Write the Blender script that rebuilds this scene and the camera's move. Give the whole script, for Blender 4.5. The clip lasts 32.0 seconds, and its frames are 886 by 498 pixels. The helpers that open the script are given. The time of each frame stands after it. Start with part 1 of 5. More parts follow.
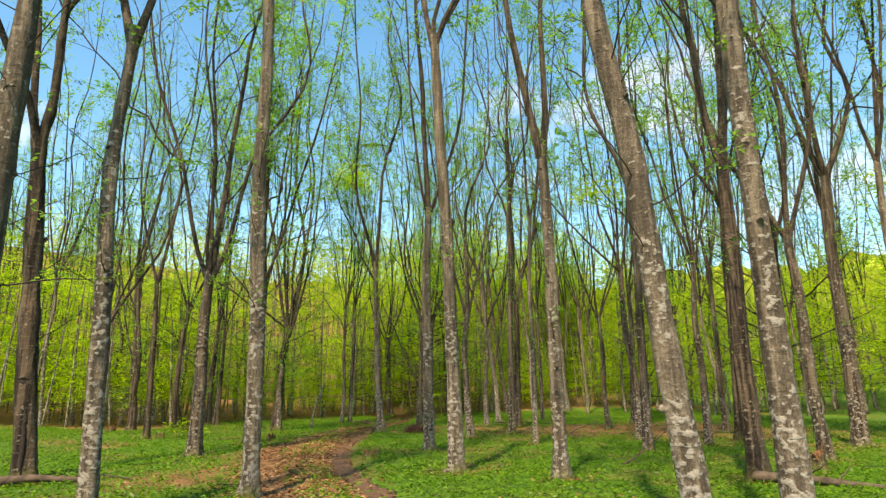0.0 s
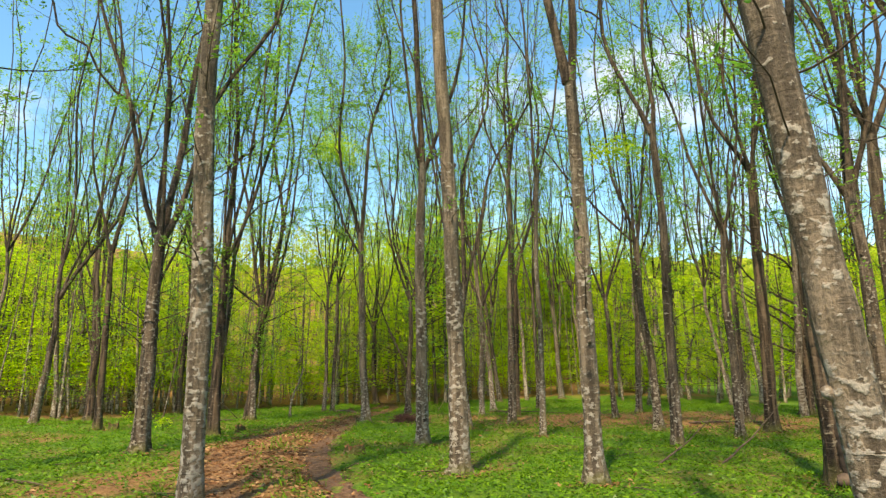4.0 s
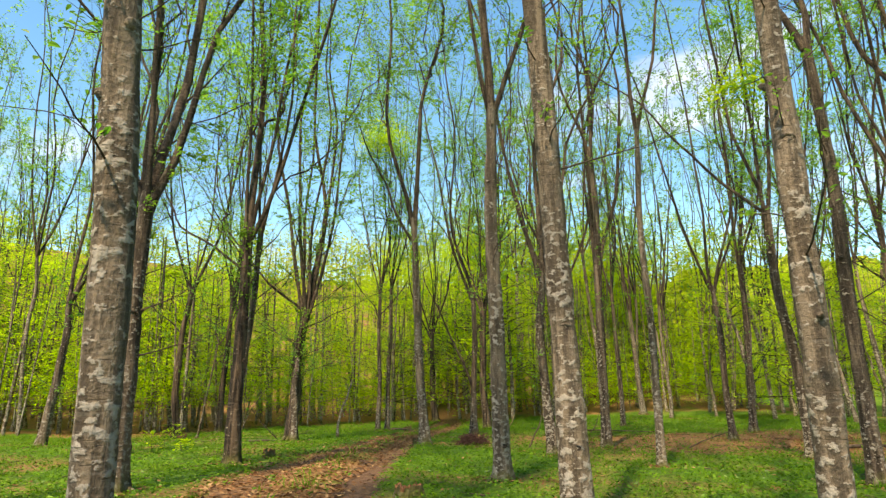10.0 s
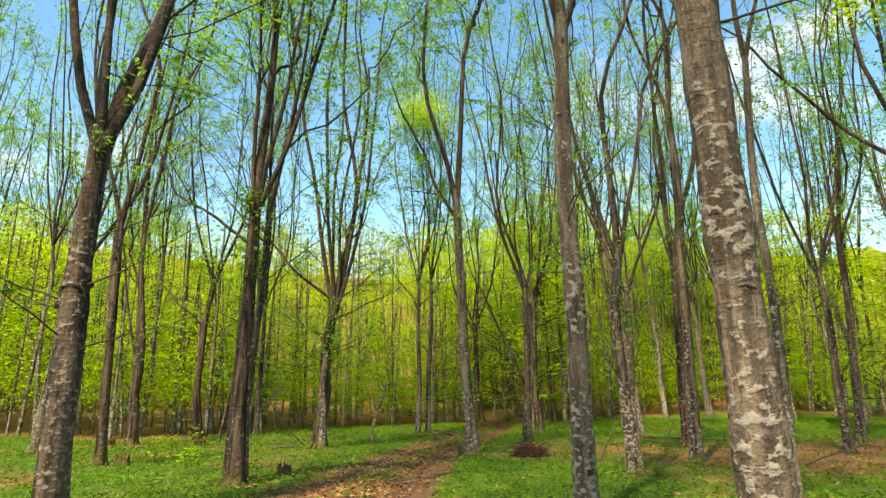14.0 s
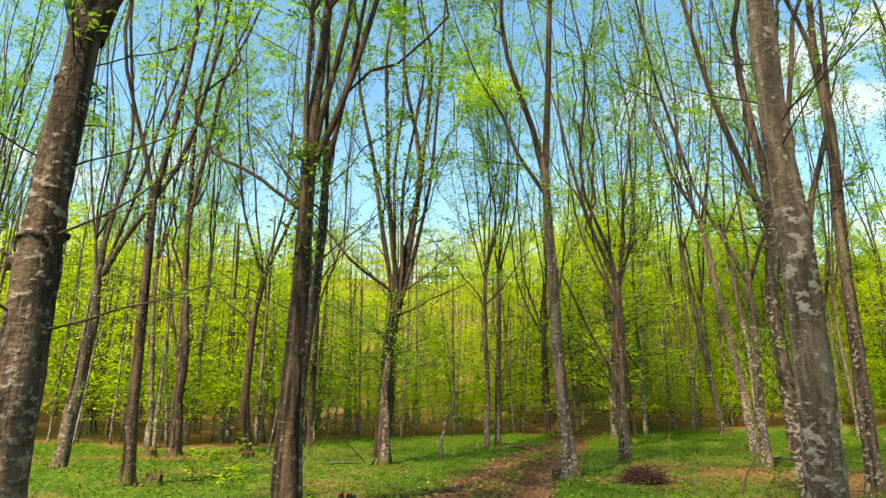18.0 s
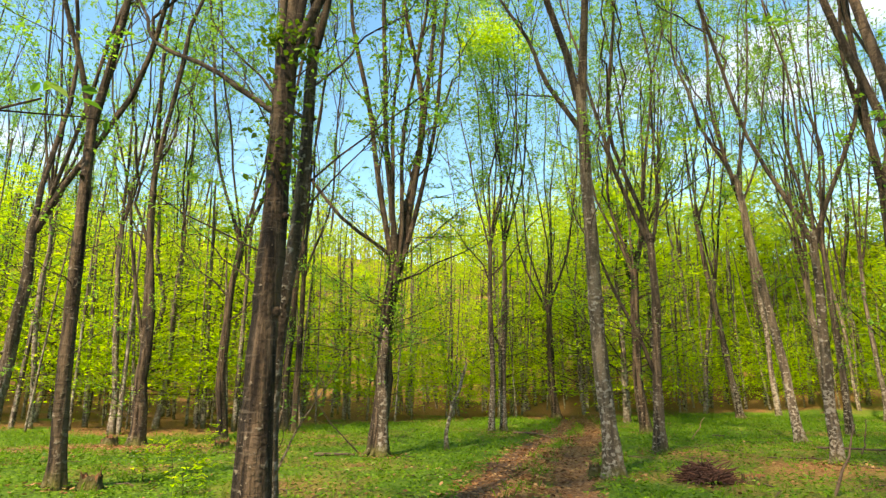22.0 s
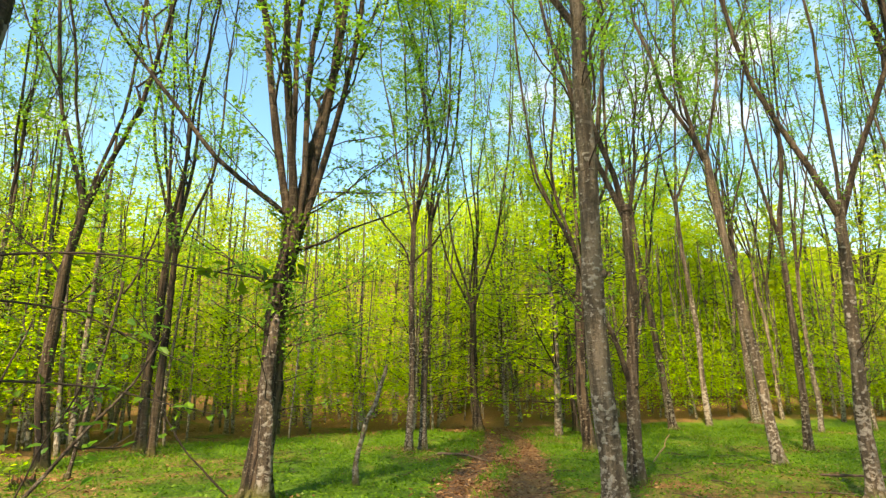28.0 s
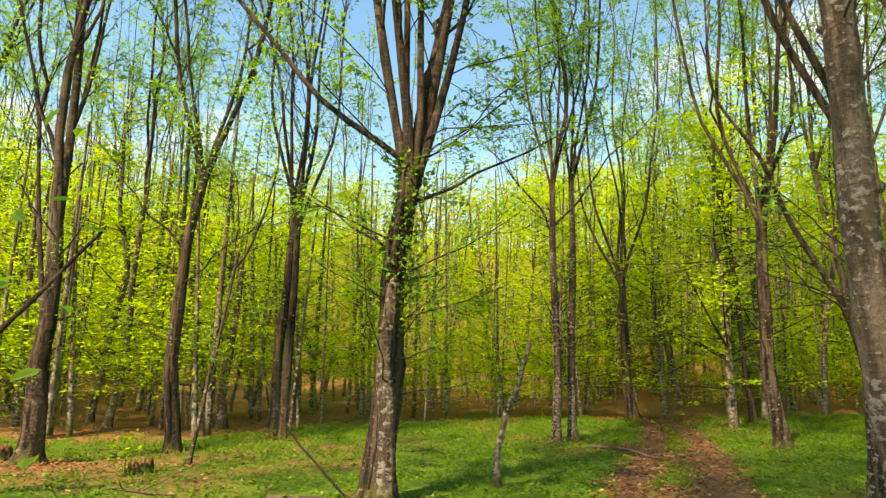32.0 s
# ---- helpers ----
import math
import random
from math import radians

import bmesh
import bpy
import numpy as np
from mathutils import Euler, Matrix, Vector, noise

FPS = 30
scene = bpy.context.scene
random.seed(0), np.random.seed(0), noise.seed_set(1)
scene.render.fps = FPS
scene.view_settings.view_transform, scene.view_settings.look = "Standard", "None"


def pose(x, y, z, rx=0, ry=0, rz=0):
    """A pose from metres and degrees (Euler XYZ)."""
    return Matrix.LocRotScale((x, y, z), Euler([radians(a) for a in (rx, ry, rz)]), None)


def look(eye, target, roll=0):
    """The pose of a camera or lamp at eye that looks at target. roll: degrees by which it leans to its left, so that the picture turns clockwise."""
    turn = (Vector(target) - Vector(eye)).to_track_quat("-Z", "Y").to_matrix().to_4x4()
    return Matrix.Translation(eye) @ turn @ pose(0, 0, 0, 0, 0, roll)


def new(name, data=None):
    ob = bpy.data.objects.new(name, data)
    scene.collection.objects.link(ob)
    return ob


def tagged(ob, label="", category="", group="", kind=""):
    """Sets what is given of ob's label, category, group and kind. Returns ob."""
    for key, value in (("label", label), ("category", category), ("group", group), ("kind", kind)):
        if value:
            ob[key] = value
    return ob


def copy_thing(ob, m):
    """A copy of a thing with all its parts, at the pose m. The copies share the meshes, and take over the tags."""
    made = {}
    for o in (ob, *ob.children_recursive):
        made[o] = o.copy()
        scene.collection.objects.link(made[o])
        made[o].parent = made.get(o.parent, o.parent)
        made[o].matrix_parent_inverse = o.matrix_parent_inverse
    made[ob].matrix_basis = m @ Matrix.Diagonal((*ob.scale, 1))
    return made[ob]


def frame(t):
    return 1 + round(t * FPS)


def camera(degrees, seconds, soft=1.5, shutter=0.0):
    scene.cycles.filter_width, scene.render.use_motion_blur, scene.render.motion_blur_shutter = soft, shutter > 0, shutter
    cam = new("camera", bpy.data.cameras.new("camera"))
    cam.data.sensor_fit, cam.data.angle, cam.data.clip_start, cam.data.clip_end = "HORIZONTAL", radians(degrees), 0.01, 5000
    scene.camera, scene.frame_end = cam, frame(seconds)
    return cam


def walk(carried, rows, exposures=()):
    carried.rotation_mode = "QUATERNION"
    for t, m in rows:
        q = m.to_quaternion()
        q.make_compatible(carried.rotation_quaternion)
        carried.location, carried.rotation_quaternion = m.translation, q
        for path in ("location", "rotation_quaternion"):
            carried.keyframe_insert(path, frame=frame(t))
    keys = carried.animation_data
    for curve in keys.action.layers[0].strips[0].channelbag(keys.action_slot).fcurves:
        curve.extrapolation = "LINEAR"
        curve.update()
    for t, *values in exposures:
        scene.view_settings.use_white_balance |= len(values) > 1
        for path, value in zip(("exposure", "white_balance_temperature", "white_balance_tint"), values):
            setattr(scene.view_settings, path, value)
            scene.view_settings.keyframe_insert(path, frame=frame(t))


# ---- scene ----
cam = camera(71.7, 32.0, soft=1.4)
METRES, EYE, TILT, LEAN, TURN = 20.0, 1.6, 13.0, 0.5, 0.0
ROWS = [
    (0.0, 0.0, 0.0, 0.0, 0.0, 0.0, -0.0),
    (0.5, -0.0026, 0.0132, -0.0032, -0.14, -0.34, -0.04),
    (1.0, -0.0041, 0.0312, -0.0078, -0.68, -1.04, -0.14),
    (1.5, -0.0069, 0.0456, -0.0134, -1.13, -1.61, -0.19),
    (2.0, -0.0087, 0.0622, -0.0168, -1.13, -1.61, -0.12),
    (2.5, -0.0078, 0.0772, -0.0221, -0.99, -1.9, -0.06),
    (4.5, -0.0146, 0.1322, -0.0355, -1.41, -0.57, -0.42),
    (5.0, -0.0157, 0.1464, -0.0396, -1.0, -0.05, -0.31),
    (5.5, -0.016, 0.1584, -0.0414, -0.25, 0.75, -0.13),
    (6.0, -0.0151, 0.1741, -0.0441, 0.41, 1.18, -0.06),
    (6.5, -0.0168, 0.1875, -0.0493, 0.72, 1.13, 0.01),
    (7.0, -0.0192, 0.2038, -0.0526, 1.08, 1.03, 0.14),
    (7.5, -0.0196, 0.2193, -0.0582, 1.26, 0.82, 0.23),
    (8.0, -0.022, 0.235, -0.0633, 1.51, 0.69, 0.35),
    (8.5, -0.0255, 0.2493, -0.0662, 2.24, 0.78, 0.59),
    (9.0, -0.0265, 0.266, -0.0716, 3.2, 0.51, 0.88),
    (9.5, -0.0269, 0.2809, -0.0732, 3.49, 0.18, 1.01),
    (10.0, -0.0302, 0.2968, -0.0776, 3.77, 0.38, 1.05),
    (10.5, -0.0308, 0.3121, -0.0795, 4.13, 0.51, 1.13),
    (11.0, -0.0308, 0.3307, -0.0816, 4.61, 0.75, 1.32),
    (11.5, -0.0347, 0.3454, -0.0867, 5.29, 0.84, 1.5),
    (12.0, -0.0385, 0.3637, -0.0887, 6.04, 1.13, 1.59),
    (12.5, -0.0382, 0.381, -0.0927, 6.25, 0.78, 1.63),
    (13.0, -0.0418, 0.3985, -0.0984, 6.46, 0.29, 1.62),
    (13.5, -0.0469, 0.413, -0.0994, 7.01, 0.5, 1.71),
    (14.0, -0.0508, 0.4299, -0.103, 7.45, 0.23, 1.65),
    (14.5, -0.056, 0.4434, -0.106, 7.64, 0.1, 1.65),
    (16.5, -0.0867, 0.5071, -0.1175, 9.08, 0.43, 1.52),
    (17.0, -0.0927, 0.5211, -0.1209, 10.44, 0.8, 1.78),
    (17.5, -0.0982, 0.5349, -0.123, 11.19, 1.06, 1.91),
    (18.0, -0.1081, 0.5488, -0.1283, 11.88, 0.95, 2.08),
    (18.5, -0.1156, 0.5603, -0.1294, 12.29, 1.01, 2.11),
    (19.0, -0.1223, 0.5757, -0.1343, 12.49, 0.66, 2.2),
    (19.5, -0.1275, 0.588, -0.1381, 12.46, -0.04, 2.2),
    (20.0, -0.1358, 0.6033, -0.141, 12.22, -0.47, 2.22),
    (20.5, -0.1406, 0.617, -0.1453, 12.13, -0.79, 2.24),
    (21.0, -0.1447, 0.6315, -0.1472, 11.68, -0.86, 2.07),
    (21.5, -0.1499, 0.6459, -0.1517, 11.08, -0.74, 1.91),
    (22.0, -0.1543, 0.6594, -0.1549, 10.75, -0.76, 1.78),
    (22.5, -0.1587, 0.6766, -0.1583, 9.79, -0.79, 1.59),
    (23.0, -0.1638, 0.6909, -0.1629, 8.83, -0.78, 1.36),
    (23.5, -0.1681, 0.7038, -0.1655, 8.59, -0.47, 1.25),
    (24.0, -0.1702, 0.7196, -0.1696, 8.01, -0.59, 1.17),
    (24.5, -0.1732, 0.7345, -0.1737, 7.21, -0.56, 0.93),
    (25.0, -0.1781, 0.7501, -0.1767, 6.15, -0.68, 0.62),
    (25.5, -0.1811, 0.7656, -0.1813, 5.2, -0.74, 0.39),
    (26.0, -0.1836, 0.7816, -0.1827, 4.25, -0.83, 0.09),
    (26.5, -0.1886, 0.7967, -0.1883, 3.43, -0.93, -0.12),
    (28.5, -0.1984, 0.8504, -0.1944, 1.95, -0.34, -0.43),
    (29.0, -0.199, 0.8646, -0.1992, 1.88, -0.64, -0.44),
    (29.5, -0.1989, 0.8777, -0.2016, 1.96, -0.93, -0.42),
    (30.0, -0.2003, 0.8913, -0.2061, 2.96, -0.95, -0.2),
    (30.5, -0.1995, 0.903, -0.2093, 5.38, -1.35, 0.28),
    (31.0, -0.201, 0.9155, -0.2121, 8.15, -1.67, 0.77),
    (31.5, -0.208, 0.9258, -0.2163, 11.19, -1.93, 1.35),
    (32.0, -0.2138, 0.935, -0.2176, 14.48, -1.75, 2.07),
]
walk(cam, [(t, pose(0, 0, EYE, TILT, LEAN, TURN) @ pose(METRES * x, METRES * y, METRES * z, 90 + pitch, roll, yaw)) for t, x, y, z, yaw, pitch, roll in ROWS],
     exposures=[(0.0, 1.12, 8000, 14), (12.0, 1.2, 8300, 16), (20.0, 1.32, 8700, 17), (27.0, 1.46, 8900, 17), (30.0, 1.56, 9000, 17), (31.0, 1.64, 9200, 18), (32.0, 1.32, 9700, 21)])

# ---- world and sun ----
SUN_ELEVATION, SUN_AZIMUTH = 54.0, 200.0  # degrees; the azimuth runs clockwise from +y
world = bpy.data.worlds.new("sky")
scene.world = world
world.use_nodes = True
wn, wl = world.node_tree.nodes, world.node_tree.links
wn.clear()
sky = wn.new("ShaderNodeTexSky")
sky.sky_type, sky.sun_disc = "NISHITA", False
sky.sun_elevation, sky.sun_rotation = radians(SUN_ELEVATION), radians(SUN_AZIMUTH)
sky.air_density, sky.dust_density, sky.ozone_density = 1.0, 0.6, 2.0
w_coord = wn.new("ShaderNodeTexCoord")
w_map = wn.new("ShaderNodeMapping")
w_map.inputs["Scale"].default_value = (1.6, 1.6, 4.2)
w_map.inputs["Location"].default_value = (0.35, 0.1, 0.0)
w_noise = wn.new("ShaderNodeTexNoise")
w_noise.inputs["Scale"].default_value, w_noise.inputs["Detail"].default_value = 1.7, 7.0
w_noise.inputs["Roughness"].default_value = 0.58
w_ramp = wn.new("ShaderNodeValToRGB")
w_ramp.color_ramp.elements[0].position, w_ramp.color_ramp.elements[1].position = 0.555, 0.78
w_mix = wn.new("ShaderNodeMixRGB")
w_mix.inputs[2].default_value = (4.5, 4.7, 5.1, 1)
w_back = wn.new("ShaderNodeBackground")
w_back.inputs["Strength"].default_value = 0.15
w_out = wn.new("ShaderNodeOutputWorld")
wl.new(w_coord.outputs["Generated"], w_map.inputs["Vector"])
wl.new(w_map.outputs["Vector"], w_noise.inputs["Vector"])
wl.new(w_noise.outputs["Fac"], w_ramp.inputs["Fac"])
wl.new(w_ramp.outputs["Color"], w_mix.inputs[0])
w_sat = wn.new("ShaderNodeHueSaturation")
w_sat.inputs["Saturation"].default_value, w_sat.inputs["Hue"].default_value, w_sat.inputs["Value"].default_value = 1.26, 0.488, 1.1
wl.new(sky.outputs["Color"], w_sat.inputs["Color"])
wl.new(w_sat.outputs["Color"], w_mix.inputs[1])
wl.new(w_mix.outputs["Color"], w_back.inputs["Color"])
wl.new(w_back.outputs["Background"], w_out.inputs["Surface"])

sun = new("sun", bpy.data.lights.new("sun", "SUN"))
sun.data.energy, sun.data.angle, sun.data.color = 4.3, radians(2.0), (1.0, 0.90, 0.72)
_a, _e = radians(SUN_AZIMUTH), radians(SUN_ELEVATION)
sun.matrix_world = look((40 * math.sin(_a) * math.cos(_e), 40 * math.cos(_a) * math.cos(_e), 40 * math.sin(_e)), (0, 0, 0))


# ---- materials ----
def material(name, rough=0.85):
    m = bpy.data.materials.new(name)
    m.use_nodes = True
    n, l = m.node_tree.nodes, m.node_tree.links
    b = n["Principled BSDF"]
    b.inputs["Roughness"].default_value = rough
    b.inputs["Specular IOR Level"].default_value = 0.25
    return m, n, l, b


def noise_node(n, l, scale, detail=4.0, rough=0.55, stretch=None, coord="Object"):
    c = n.new("ShaderNodeTexCoord")
    out = c.outputs[coord]
    if stretch:
        mp = n.new("ShaderNodeMapping")
        mp.inputs["Scale"].default_value = stretch
        l.new(out, mp.inputs["Vector"])
        out = mp.outputs["Vector"]
    t = n.new("ShaderNodeTexNoise")
    t.inputs["Scale"].default_value, t.inputs["Detail"].default_value, t.inputs["Roughness"].default_value = scale, detail, rough
    l.new(out, t.inputs["Vector"])
    return t


def ramp(n, l, source, stops):
    r = n.new("ShaderNodeValToRGB")
    e = r.color_ramp.elements
    while len(e) < len(stops):
        e.new(0.5)
    for k, (p, c) in zip(e, stops):
        k.position, k.color = p, (*c, 1) if len(c) == 3 else c
    l.new(source, r.inputs["Fac"])
    return r


def mix(n, l, fac, a, b, mode="MIX"):
    x = n.new("ShaderNodeMixRGB")
    x.blend_type = mode
    for i, s in enumerate((fac, a, b)):
        if isinstance(s, (int, float)):
            x.inputs[i].default_value = s
        elif isinstance(s, tuple):
            x.inputs[i].default_value = (*s, 1)
        else:
            l.new(s, x.inputs[i])
    return x.outputs["Color"]


def bump(n, l, b, source, strength, distance):
    k = n.new("ShaderNodeBump")
    k.inputs["Strength"].default_value, k.inputs["Distance"].default_value = strength, distance
    l.new(source, k.inputs["Height"])
    l.new(k.outputs["Normal"], b.inputs["Normal"])


def math_node(n, l, op, a, b_, c=None):
    k = n.new("ShaderNodeMath")
    k.operation = op
    for i, s in enumerate((a, b_, c)):
        if s is None:
            continue
        if isinstance(s, (int, float)):
            k.inputs[i].default_value = s
        else:
            l.new(s, k.inputs[i])
    return k.outputs[0]


def bark(name, dark, mid, pale, amount, moss=0.5, rings=0.3, furrow=0.35, spot=9.0):
    """Hornbeam and beech bark: upright ridges, crisp pale lichen plates lying across the stem, thin cross rings, algae at the foot."""
    m, n, l, b = material(name, 0.9)
    info = n.new("ShaderNodeObjectInfo")
    grain = noise_node(n, l, 13.0, 6.0, 0.7, (1, 1, 0.14))
    fine = noise_node(n, l, 42.0, 4.0, 0.7, (1, 1, 0.7))
    both = math_node(n, l, "MULTIPLY_ADD", fine.outputs["Fac"], 0.35, math_node(n, l, "MULTIPLY", grain.outputs["Fac"], 0.65))
    streak = noise_node(n, l, 8.5, 4.0, 0.62, (1, 1, 0.055))
    both = math_node(n, l, "MULTIPLY_ADD", streak.outputs["Fac"], furrow, math_node(n, l, "MULTIPLY", both, 1 - furrow))
    base = ramp(n, l, both, [(0.44, dark), (0.495, tuple(0.5 * p + 0.5 * q for p, q in zip(dark, mid))), (0.55, tuple(v * 1.4 for v in mid))]).outputs["Color"]
    tone = noise_node(n, l, 1.1, 4.0, 0.6, (1, 1, 0.5))
    base = mix(n, l, 0.8, base, ramp(n, l, tone.outputs["Fac"], [(0.3, (0.66, 0.60, 0.52)), (0.5, (1.0, 0.95, 0.9)), (0.7, (1.22, 1.16, 1.08))]).outputs["Color"], "MULTIPLY")
    sep = n.new("ShaderNodeSeparateXYZ")
    tc = n.new("ShaderNodeTexCoord")
    l.new(tc.outputs["Object"], sep.inputs[0])
    high = n.new("ShaderNodeMapRange")
    high.inputs["From Min"].default_value, high.inputs["From Max"].default_value = 0.6, 6.0
    high.inputs["To Min"].default_value, high.inputs["To Max"].default_value = 0.0, 0.16
    l.new(sep.outputs["Z"], high.inputs["Value"])
    blot = noise_node(n, l, spot, 2.6, 0.55, (1.0, 1.0, 1.35))
    plate = noise_node(n, l, 26.0, 3.0, 0.6, (1.0, 1.0, 1.5))
    big = noise_node(n, l, 0.8, 2.0, 0.5)
    f = math_node(n, l, "MULTIPLY_ADD", plate.outputs["Fac"], 0.16, math_node(n, l, "MULTIPLY", blot.outputs["Fac"], 0.84))
    f = math_node(n, l, "MULTIPLY_ADD", big.outputs["Fac"], 0.40, f)
    f = math_node(n, l, "MULTIPLY_ADD", info.outputs["Random"], 0.05, f)
    f = math_node(n, l, "SUBTRACT", f, high.outputs["Result"])
    edge = 0.89 - amount
    patch = ramp(n, l, f, [(edge - 0.012, (0, 0, 0)), (edge + 0.008, (0.68, 0.68, 0.68)), (edge + 0.09, (1, 1, 1))]).outputs["Color"]
    pale_v = mix(n, l, fine.outputs["Fac"], tuple(v * 0.68 for v in pale), tuple(v * 1.22 for v in pale))
    c = mix(n, l, patch, base, pale_v)
    ring = noise_node(n, l, 3.4, 2.0, 0.5, (0.8, 0.8, 9.0))
    rk = ramp(n, l, ring.outputs["Fac"], [(0.635, (0, 0, 0)), (0.655, (rings, rings, rings))]).outputs["Color"]
    c = mix(n, l, rk, c, pale_v)
    scar = ramp(n, l, ring.outputs["Fac"], [(0.315, (min(1, rings * 2.2),) * 3), (0.345, (0, 0, 0))]).outputs["Color"]
    c = mix(n, l, scar, c, dark)
    if moss:
        mn = noise_node(n, l, 2.6, 5.0, 0.65)
        low = n.new("ShaderNodeMapRange")
        low.inputs["From Min"].default_value, low.inputs["From Max"].default_value = 0.75, 0.05
        l.new(sep.outputs["Z"], low.inputs["Value"])
        mk = ramp(n, l, math_node(n, l, "MULTIPLY", low.outputs["Result"], mn.outputs["Fac"]), [(0.42 - 0.2 * moss, (0, 0, 0)), (0.62, (1, 1, 1))]).outputs["Color"]
        c = mix(n, l, mk, c, (0.085, 0.085, 0.02))
    l.new(c, b.inputs["Base Color"])
    relief = math_node(n, l, "MULTIPLY_ADD", blot.outputs["Fac"], 0.3, both)
    relief = math_node(n, l, "MULTIPLY_ADD", patch, 0.06, relief)
    relief = math_node(n, l, "SUBTRACT", relief, math_node(n, l, "MULTIPLY", scar, 0.25))
    bump(n, l, b, relief, 1.0, 0.05 + 0.08 * furrow)
    return m


BARK_PALE = bark("pale_bark", (0.056, 0.045, 0.033), (0.125, 0.102, 0.076), (0.295, 0.268, 0.225), 0.15, 0.5, 0.16, 0.38, 12.0)
BARK_GREY = bark("grey_bark", (0.027, 0.02, 0.014), (0.095, 0.074, 0.054), (0.27, 0.24, 0.195), 0.135, 0.5, 0.16, 0.48, 13.0)
BARK_DARK = bark("dark_bark", (0.011, 0.0078, 0.005), (0.072, 0.052, 0.035), (0.19, 0.16, 0.12), 0.085, 0.8, 0.2, 0.62, 12.0)
# bark of the thicket stems, made paler so that they look sunlit
BARK_FAR_LIT = bark("far_lit_bark", (0.052, 0.041, 0.030), (0.145, 0.12, 0.092), (0.31, 0.275, 0.222), 0.17, 0.3)


def plain_wood(name, lo, hi, scale=14.0, rough=0.9):
    m, n, l, b = material(name, rough)
    t = noise_node(n, l, scale, 4.0, 0.6)
    l.new(ramp(n, l, t.outputs["Fac"], [(0.3, lo), (0.7, hi)]).outputs["Color"], b.inputs["Base Color"])
    bump(n, l, b, t.outputs["Fac"], 0.5, 0.01)
    return m


TWIG = plain_wood("twig_bark", (0.024, 0.017, 0.011), (0.066, 0.048, 0.032))
LIMB = bark("limb_bark", (0.017, 0.0125, 0.0085), (0.066, 0.05, 0.035), (0.20, 0.167, 0.122), 0.10, 0.0)
DEADWOOD = plain_wood("dead_wood", (0.035, 0.024, 0.017), (0.12, 0.085, 0.06), 10.0)
CUTWOOD = plain_wood("torn_wood", (0.22, 0.14, 0.07), (0.42, 0.29, 0.16), 18.0)
ROTWOOD = plain_wood("rotten_wood", (0.06, 0.026, 0.012), (0.22, 0.11, 0.05), 16.0)
DARKWOOD = plain_wood("near_black_wood", (0.012, 0.009, 0.007), (0.04, 0.028, 0.02), 20.0)
BRUSH = plain_wood("brush_wood", (0.035, 0.015, 0.012), (0.11, 0.055, 0.04), 20.0)


def leaf_material(name, a, b_, c, through_colour, fraction=0.5):
    """Leaves: three greens by the piece, with light passing through them."""
    m = bpy.data.materials.new(name)
    m.use_nodes = True
    n, l = m.node_tree.nodes, m.node_tree.links
    n.clear()
    geo = n.new("ShaderNodeNewGeometry")
    r = ramp(n, l, geo.outputs["Random Per Island"], [(0.0, a), (0.5, b_), (1.0, c)])
    info = n.new("ShaderNodeObjectInfo")
    h = n.new("ShaderNodeHueSaturation")
    mr = n.new("ShaderNodeMapRange")
    mr.inputs["To Min"].default_value, mr.inputs["To Max"].default_value = 0.78, 1.2
    l.new(info.outputs["Random"], mr.inputs["Value"])
    l.new(mr.outputs["Result"], h.inputs["Value"])
    l.new(r.outputs["Color"], h.inputs["Color"])
    d, t = n.new("ShaderNodeBsdfDiffuse"), n.new("ShaderNodeBsdfTranslucent")
    l.new(h.outputs["Color"], d.inputs["Color"])
    l.new(mix(n, l, 1.0, h.outputs["Color"], through_colour, "MULTIPLY"), t.inputs["Color"])
    s = n.new("ShaderNodeMixShader")
    s.inputs[0].default_value = fraction
    l.new(d.outputs[0], s.inputs[1])
    l.new(t.outputs[0], s.inputs[2])
    gl = n.new("ShaderNodeBsdfGlossy")
    gl.inputs["Roughness"].default_value = 0.45
    s2 = n.new("ShaderNodeMixShader")
    s2.inputs[0].default_value = 0.02
    l.new(s.outputs[0], s2.inputs[1])
    l.new(gl.outputs[0], s2.inputs[2])
    o = n.new("ShaderNodeOutputMaterial")
    l.new(s2.outputs[0], o.inputs["Surface"])
    return m


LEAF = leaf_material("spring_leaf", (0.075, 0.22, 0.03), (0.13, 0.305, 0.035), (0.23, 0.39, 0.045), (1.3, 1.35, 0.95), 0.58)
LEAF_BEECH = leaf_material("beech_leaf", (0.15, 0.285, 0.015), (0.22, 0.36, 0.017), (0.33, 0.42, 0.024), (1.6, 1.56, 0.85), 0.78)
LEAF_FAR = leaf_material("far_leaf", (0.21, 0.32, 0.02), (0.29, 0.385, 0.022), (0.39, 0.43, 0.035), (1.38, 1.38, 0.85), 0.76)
IVY = leaf_material("ivy_leaf", (0.06, 0.15, 0.014), (0.10, 0.22, 0.018), (0.18, 0.32, 0.022), (1.2, 1.2, 0.7), 0.35)
HERB = leaf_material("herb_leaf", (0.030, 0.092, 0.006), (0.060, 0.148, 0.007), (0.115, 0.215, 0.010), (1.2, 1.2, 0.8), 0.3)
GRASS = leaf_material("grass_blade", (0.06, 0.15, 0.007), (0.095, 0.20, 0.009), (0.15, 0.26, 0.014), (1.3, 1.2, 0.8), 0.4)
DEADLEAF = leaf_material("dead_leaf", (0.11, 0.046, 0.02), (0.21, 0.105, 0.046), (0.35, 0.22, 0.11), (1.0, 0.8, 0.6), 0.1)


